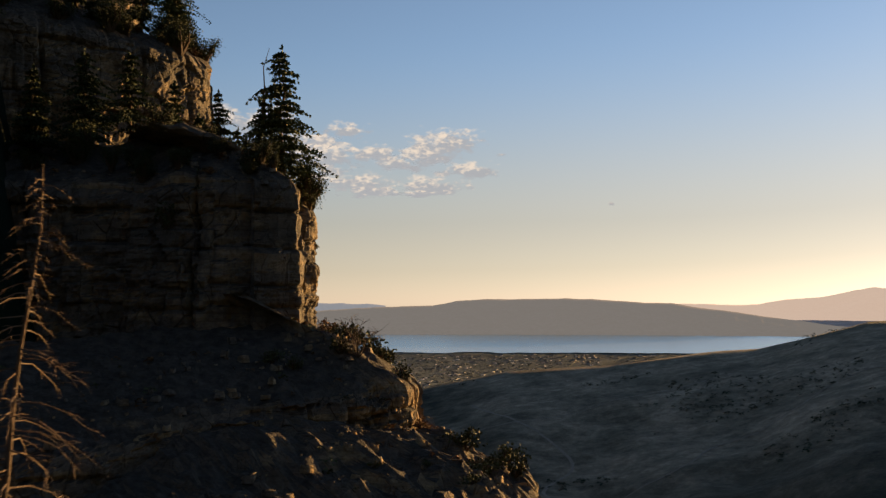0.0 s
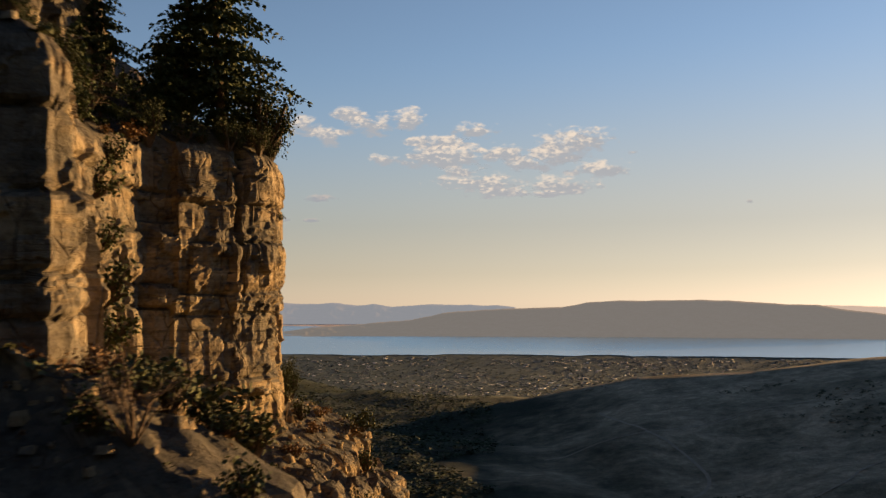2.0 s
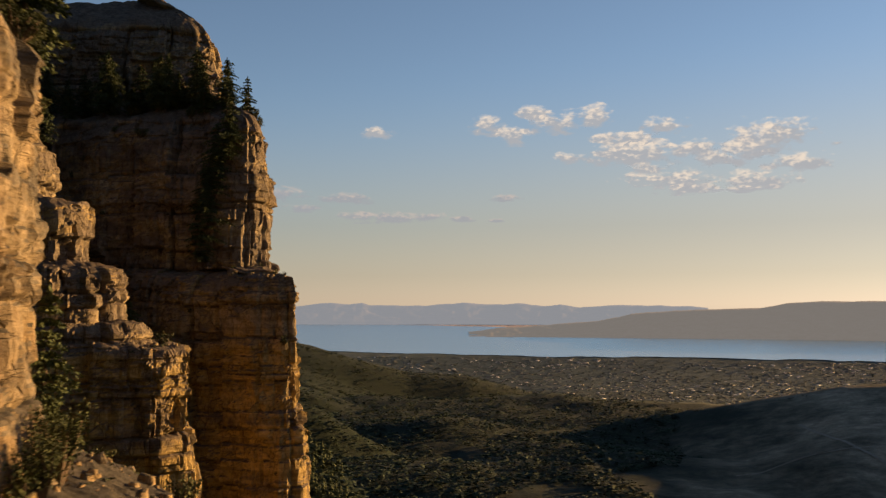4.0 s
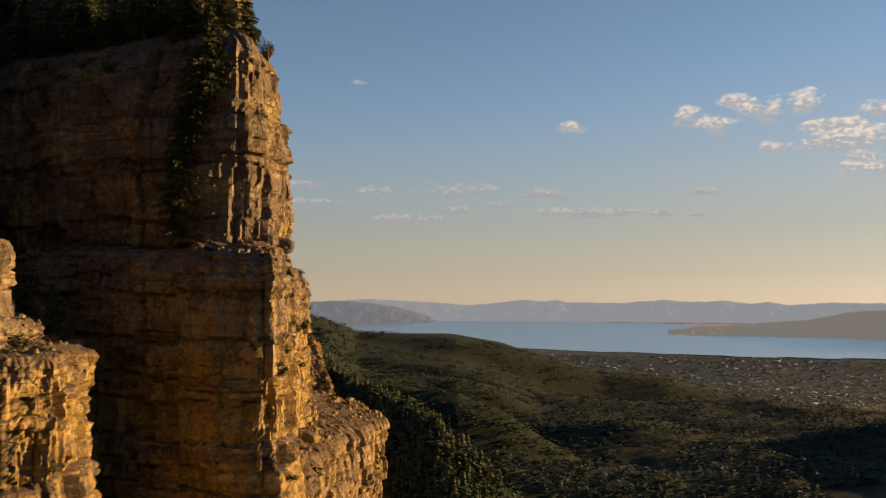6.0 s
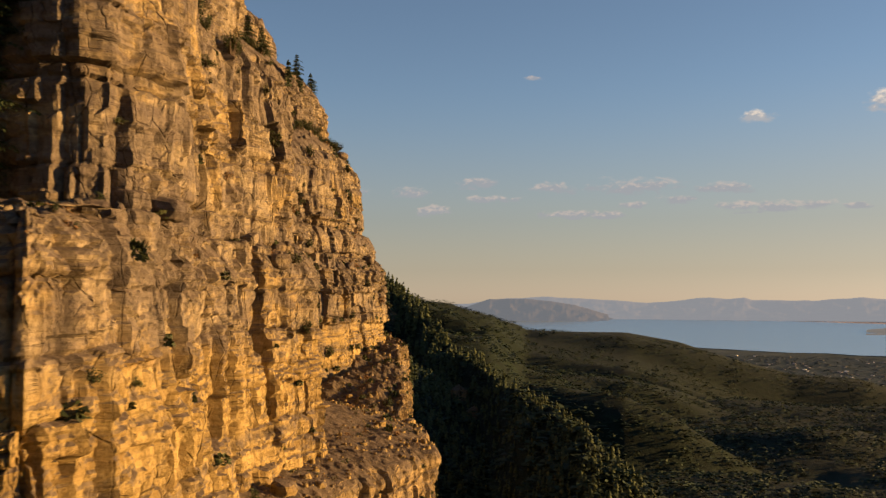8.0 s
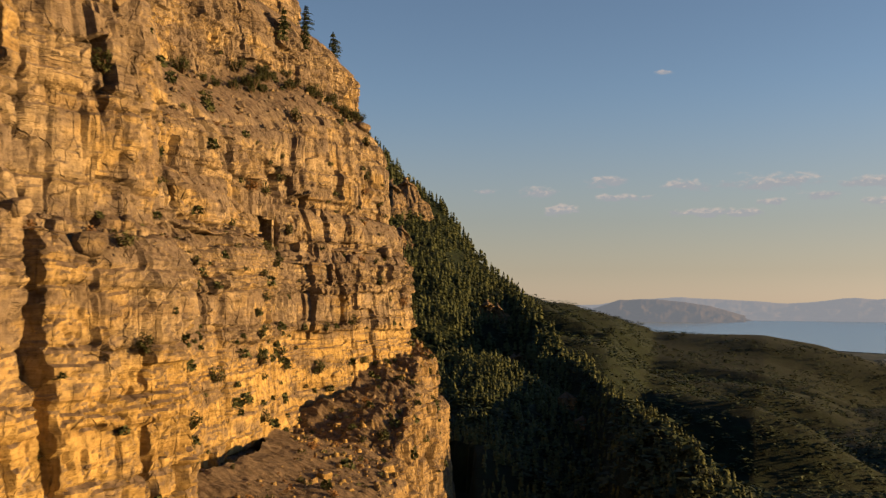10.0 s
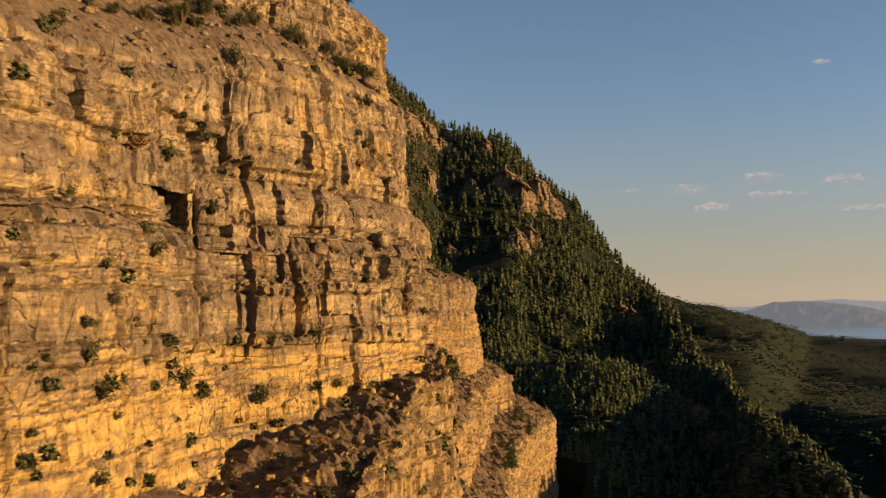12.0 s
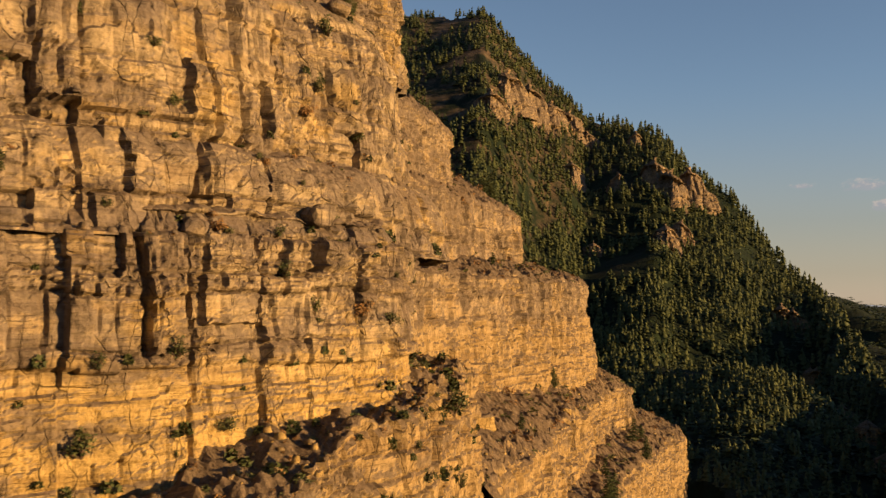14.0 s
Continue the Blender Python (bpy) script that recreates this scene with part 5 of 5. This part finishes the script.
# ---------------------------------------------------------------- woods, brush and town: too many to count
def swarm(name, template, spots, sizes, mat, label, category, seed, parent=None):
    """Many copies of a small template (verts, faces) joined into one mesh of stuff."""
    rg = np.random.default_rng(seed)
    tv = np.array(template[0], float)
    tf = np.array(template[1], np.int32)
    n = len(spots)
    a = rg.uniform(0, 6.283, n)
    c, s_ = np.cos(a)[:, None], np.sin(a)[:, None]
    jit = rg.uniform(0.82, 1.18, (n, len(tv), 3))
    v = tv[None] * jit
    w = np.stack([v[..., 0] * c - v[..., 1] * s_, v[..., 0] * s_ + v[..., 1] * c, v[..., 2]], -1)
    w = w * sizes[:, None, :] + spots[:, None, :]
    faces = (tf[None] + (np.arange(n) * len(tv))[:, None, None]).reshape(-1, tf.shape[1])
    me = bpy.data.meshes.new(name)
    me.vertices.add(n * len(tv))
    me.vertices.foreach_set("co", w.astype(np.float32).ravel())
    me.loops.add(faces.size)
    me.loops.foreach_set("vertex_index", faces.ravel())
    me.polygons.add(len(faces))
    me.polygons.foreach_set("loop_start", np.arange(0, faces.size, tf.shape[1], dtype=np.int32))
    me.update(calc_edges=True)
    me.materials.append(mat)
    return tagged(new(name, me), label, category, kind="stuff")


def tree_template(tiers=6, sides=5):
    """A small fir of ragged skirts, 1 m high."""
    rg = random.Random(3)
    v, f = [], []
    for k in range(tiers):
        z = 0.08 + 0.86 * k / tiers
        r = 0.19 * (1 - k / tiers) ** 0.8 + 0.02
        n = len(v)
        v.append((0, 0, z + 0.26 - 0.08 * k / tiers))
        off = rg.uniform(0, 6)
        for j in range(sides):
            a = off + 6.283 * j / sides
            q = r * rg.uniform(0.65, 1.2)
            v.append((math.cos(a) * q, math.sin(a) * q, z + rg.uniform(-0.04, 0.02)))
        for j in range(sides):
            if rg.random() > 0.12:
                f.append((n, n + 1 + j, n + 1 + (j + 1) % sides))
    return v, f


def clump_template(seed, blades=26):
    """A low rounded bush of loose blades, 1 m across."""
    rg = random.Random(seed)
    v, f = [], []
    for _ in range(blades):
        a, h = rg.uniform(0, 6.283), rg.uniform(0.0, 0.55)
        r = 0.46 * math.sqrt(max(0.05, 1 - (h / 0.6) ** 2)) * rg.uniform(0.5, 1)
        c = Vector((math.cos(a) * r, math.sin(a) * r, h))
        d = Vector((rg.uniform(-1, 1), rg.uniform(-1, 1), rg.uniform(-0.6, 1))).normalized()
        e = d.orthogonal().normalized()
        n = len(v)
        v += [tuple(c - d * 0.17), tuple(c + e * 0.15), tuple(c + d * 0.2 - e * 0.08)]
        f.append((n, n + 1, n + 2))
    return v, f


def scatter(count, az, r, centre, seed, keep, power=0.6):
    """Random places in a sector, kept where keep(x, y, z, height noise) holds."""
    rg = np.random.default_rng(seed)
    a = np.radians(rg.uniform(*az, count))
    q = rg.uniform(r[0] ** power, r[1] ** power, count) ** (1 / power)
    x, y = centre[0] - q * np.sin(a), centre[1] + q * np.cos(a)
    z = ground_height(x, y)
    ok = keep(x, y, z)
    return np.stack([x[ok], y[ok], z[ok] - 0.3], -1), rg


def wooded(x, y, z):
    d = foot_distance(x, y)
    r, az = polar_of(x, y, (PX, PY))
    return (d > 4) & (r < 1.04 * crest(az, FLANK)[0]) & (fbm(x / 45, y / 45, 0 * x, 3) > -0.55)


spots, rg = scatter(27000, (30, 72), (110, 1420), (PX, PY), 61, wooded, 1.15)
h = rg.uniform(5.5, 14.0, len(spots)) * np.clip(polar_of(spots[:, 0], spots[:, 1], (PX, PY))[0] / 800, 0.5, 1.0)
swarm("fir_wood", tree_template(4), spots, np.stack([h * 1.2, h * 1.2, h], -1), WOODLAND, "dense dark fir wood on the steep mountain flank", "forest", 62)
spots, rg = scatter(18000, (5, 50), (330, 1900), (0, 171), 63, lambda x, y, z: (fbm(x / 90, y / 90, 0 * x, 3) > -0.6) & (foot_distance(x, y) > 20))
h = rg.uniform(2.6, 6.5, len(spots))
spots[:, 2] += 0.6
swarm("oak_brush", clump_template(5, 8), spots, np.stack([h * 2.2, h * 2.2, h], -1), BRUSH, "green oak brush over the rolling foothills", "brush", 64)
spots, rg = scatter(8000, (-32, 10), (350, 1200), (5, 40), 65, lambda x, y, z: (fbm(x / 90, y / 90, 0 * x, 3) > 0.45))
h = rg.uniform(1.8, 4.2, len(spots))
spots[:, 2] += 0.5
swarm("hill_scrub", clump_template(6, 12), spots, np.stack([h * 1.6, h * 1.6, h * 0.8], -1), BRUSH, "dark scrub on the shaded hillside", "brush", 66)

HOUSE = ([(-0.5, -0.5, 0), (0.5, -0.5, 0), (0.5, 0.5, 0), (-0.5, 0.5, 0), (-0.5, -0.5, 1), (0.5, -0.5, 1), (0.5, 0.5, 1), (-0.5, 0.5, 1)],
         [(0, 1, 5, 4), (1, 2, 6, 5), (2, 3, 7, 6), (3, 0, 4, 7), (4, 5, 6, 7)])
m, t, b = material("town_walls_and_roofs", 0.5)
g = t.nodes.new("ShaderNodeNewGeometry")
# pale walls and roofs; the brightest have sun glints put into their colour
t.links.new(ramp(t, g.outputs["Random Per Island"], [(0.0, (0.05, 0.058, 0.053)), (0.66, (0.10, 0.105, 0.098)), (0.84, (0.24, 0.225, 0.20)), (0.93, (0.62, 0.57, 0.50)), (1.0, (0.85, 0.80, 0.72))]), b.inputs["Base Color"])
spots, rg = scatter(8000, (-24, 34), (1650, 2680), FAR, 67, lambda x, y, z: (z < plain_height(polar_of(x, y, FAR)[0]) + 6) & (fbm(x / 150, y / 150, 0 * x, 3) > -0.45))
size = rg.uniform(0.4, 1.0, (len(spots), 1)) ** 2
swarm("town", HOUSE, spots, np.concatenate([2 + 7 * size, 2 + 4 * size, 0.7 + 0.7 * rg.uniform(0, 1, (len(spots), 1))], 1), m, "wide valley town of low pale buildings among trees", "town", 68)
spots, rg = scatter(7000, (-24, 36), (1600, 2680), FAR, 69, lambda x, y, z: (z < plain_height(polar_of(x, y, FAR)[0]) + 6))
h = rg.uniform(2.5, 5, len(spots))
swarm("town_trees", clump_template(7, 8), spots, np.stack([h * 3.0, h * 3.0, h], -1), TOWN_LEAVES, "dark street trees between the town's houses", "trees", 70)

# ---------------------------------------------------------------- loose rock
STONE = [(-0.5, -0.35, 0), (0.45, -0.4, 0), (0.5, 0.3, 0), (-0.4, 0.42, 0), (-0.42, -0.2, 0.5), (0.3, -0.32, 0.62), (0.38, 0.22, 0.45), (-0.3, 0.3, 0.55)]
STONE_F = HOUSE[1]
rr = random.Random(81)
for mat, seed, fields in ((SHADED_ROCK, 82, ((BUTTRESS[0], 1100, 14), (BUTTRESS[1], 900, 10), (BUTTRESS[2], 300, 8))),
                          (ROCK, 83, ((TOWER[0], 700, 12), (TOWER[1], 350, 7), (WALL[0], 1300, 16), (WALL[1], 400, 6), (WALL[2], 200, 5), (WALL[3], 700, 11), (PILLAR[0], 120, 6),
                                      (FAR_WALL[0], 350, 22), (FAR_WALL[1], 450, 26), (FAR_WALL[2], 250, 16)))):
    rock_spots, rock_sizes = [], []
    for band, count, far in fields:
        for p, n in ledge_spots(band, count, rr, 0.4, far):
            rock_spots.append(p - Vector((0, 0, 0.05)))
            rock_sizes.append(rr.choice((0.14, 0.18, 0.22, 0.22, 0.3, 0.3, 0.45, 0.7)))
    sz = np.array(rock_sizes)[:, None] * np.random.default_rng(seed).uniform(0.7, 1.4, (len(rock_sizes), 3))
    swarm("rubble", (STONE, STONE_F), np.array(rock_spots), sz, mat, "angular limestone rubble lying on the ledges", "rubble", seed + 1)

# dry grass and low scrub in tufts on the ledges
tufts, tuft_sizes = [], []
for band, count, far in ((BUTTRESS[0], 260, 14), (BUTTRESS[1], 220, 10), (BUTTRESS[2], 220, 9), (TOWER[0], 200, 12), (TOWER[1], 120, 6), (WALL[0], 620, 12), (WALL[1], 120, 6), (WALL[2], 100, 5),
                         (WALL[3], 200, 9), (PILLAR[0], 40, 6), (FAR_WALL[0], 220, 24), (FAR_WALL[1], 260, 28), (FAR_WALL[2], 160, 18), (FAR_WALL[3], 140, 26)):
    big = 2.6 if band in FAR_WALL else 1.0
    for p, n in ledge_spots(band, count, rr, 0.3, far):
        tufts.append(p - Vector((0, 0, 0.05)))
        w = rr.choice((0.35, 0.45, 0.6, 0.8, 1.1)) * big
        tuft_sizes.append((w, w, w * rr.uniform(0.5, 0.9)))
half = len(tufts) // 2
order = list(range(len(tufts)))
rr.shuffle(order)
for name, pick, mat, label, seed in (("dry_grass", order[:half], DRY, "tufts of dry rust-brown grass on the ledges", 91), ("ledge_scrub", order[half:], SAGE, "low grey-green scrub scattered over the ledges", 92)):
    swarm(name, clump_template(seed, 16), np.array([tufts[i] for i in pick]), np.array([tuft_sizes[i] for i in pick]), mat, label, "grass" if seed == 91 else "scrub", seed)


# small bushes rooted in the faces and on the apron, besides the single shrubs
holds, hold_sizes = [], []
for spots in (wall_spots(WALL[1], 90, rr, 172, 195), wall_spots(WALL[1], 24, rr, 195, 206), wall_spots(WALL[3], 24, rr, 212, 222), wall_spots(WALL[4], 14, rr, 222, 236), wall_spots(WALL[0], 60, rr, 160, 186),
              wall_spots(TOWER[1], 24, rr, 176, 203), wall_spots(TOWER[2], 16, rr, 204, 226), ledge_spots(WALL[0], 110, rr, 0.5, 13), ledge_spots(WALL[3], 30, rr, 0.5, 8)):
    for p, n in spots:
        holds.append(p + n * 0.1 - Vector((0, 0, 0.15)))
        w = rr.choice((0.7, 0.9, 1.1, 1.4, 1.9))
        hold_sizes.append((w, w, w * rr.uniform(0.8, 1.2)))
swarm("wall_scrub", clump_template(17, 60), np.array(holds), np.array(hold_sizes), OLIVE, "small dark bushes rooted in cracks of the cliff", "scrub", 93)


# ---------------------------------------------------------------- fallen blocks
def boulder(seed, mat):
    bm = bmesh.new()
    bmesh.ops.create_icosphere(bm, subdivisions=2, radius=0.5)
    co = np.array([v.co[:] for v in bm.verts])
    box = np.sign(co) * np.abs(co / 0.5) ** 0.55 * 0.5
    k = 1 + 0.16 * fbm(co[:, 0] * 3 + seed, co[:, 1] * 3, co[:, 2] * 3, 3)
    for v, b_, e in zip(bm.verts, box, k):
        v.co = (b_[0] * e * 1.2, b_[1] * e, b_[2] * e * 0.8 + 0.2)
    me = bpy.data.meshes.new("boulder")
    bm.to_mesh(me)
    bm.free()
    me.materials.append(mat)
    return me


BLOCKS = [boulder(k * 3.7, ROCK) for k in range(5)] + [boulder(k * 3.7, SHADED_ROCK) for k in range(5)]
rr = random.Random(95)
for band, count, far in ((WALL[0], 16, 12), (WALL[1], 8, 4), (WALL[3], 8, 7), (TOWER[0], 10, 10), (TOWER[1], 8, 4), (BUTTRESS[0], 6, 10), (BUTTRESS[1], 3, 7), (FAR_WALL[1], 8, 20)):
    for p, n in ledge_spots(band, count, rr, 0.6, far):
        ob = tagged(new("boulder", BLOCKS[rr.randrange(5) + (5 if band in BUTTRESS else 0)]), "angular fallen limestone block lying on a ledge", "boulder", "fallen blocks")
        k = rr.choice((0.8, 1.0, 1.2, 1.6, 2.2)) * (2 if band in FAR_WALL else 0.5 if band in BUTTRESS else 1)
        ob.matrix_basis = Matrix.Translation(p) @ pose(0, 0, 0, rr.uniform(-15, 15), rr.uniform(-15, 15), rr.uniform(0, 360))
        ob.scale = (k, k, k)

# ---------------------------------------------------------------- tracks in the canyon
TRACK = plain_colour("pale_dirt", 0.95, (0.16, 0.135, 0.10), (0.27, 0.225, 0.17), 0.2)


def track(name, pts, wide, label):
    px, py, s = resample(chaikin(pts, 3), 5.0)
    tx, ty = np.gradient(px), np.gradient(py)
    ln = np.hypot(tx, ty)
    off = np.linspace(-0.5, 0.5, 4)[:, None] * wide
    x, y = px + off * ty / ln, py - off * tx / ln
    me = grid_mesh(name, x[::-1], y[::-1], ground_height(x, y)[::-1] + 0.3, TRACK, True)
    tagged(new(name, me), label, "track", "canyon tracks", "structure")


track("dirt_track", [(40, 500), (62, 560), (50, 620), (78, 680), (70, 740), (110, 800), (95, 880), (60, 960), (30, 1060)], 3.0, "pale dirt track winding down the canyon")
track("dirt_track", [(120, 700), (180, 730), (210, 790), (280, 800), (330, 860), (420, 870), (480, 930)], 2.0, "pale dirt track climbing the shaded hillside")
track("dirt_track", [(-20, 900), (40, 930), (120, 950), (200, 990), (300, 1010)], 2.0, "level dirt track cut across the hillside")
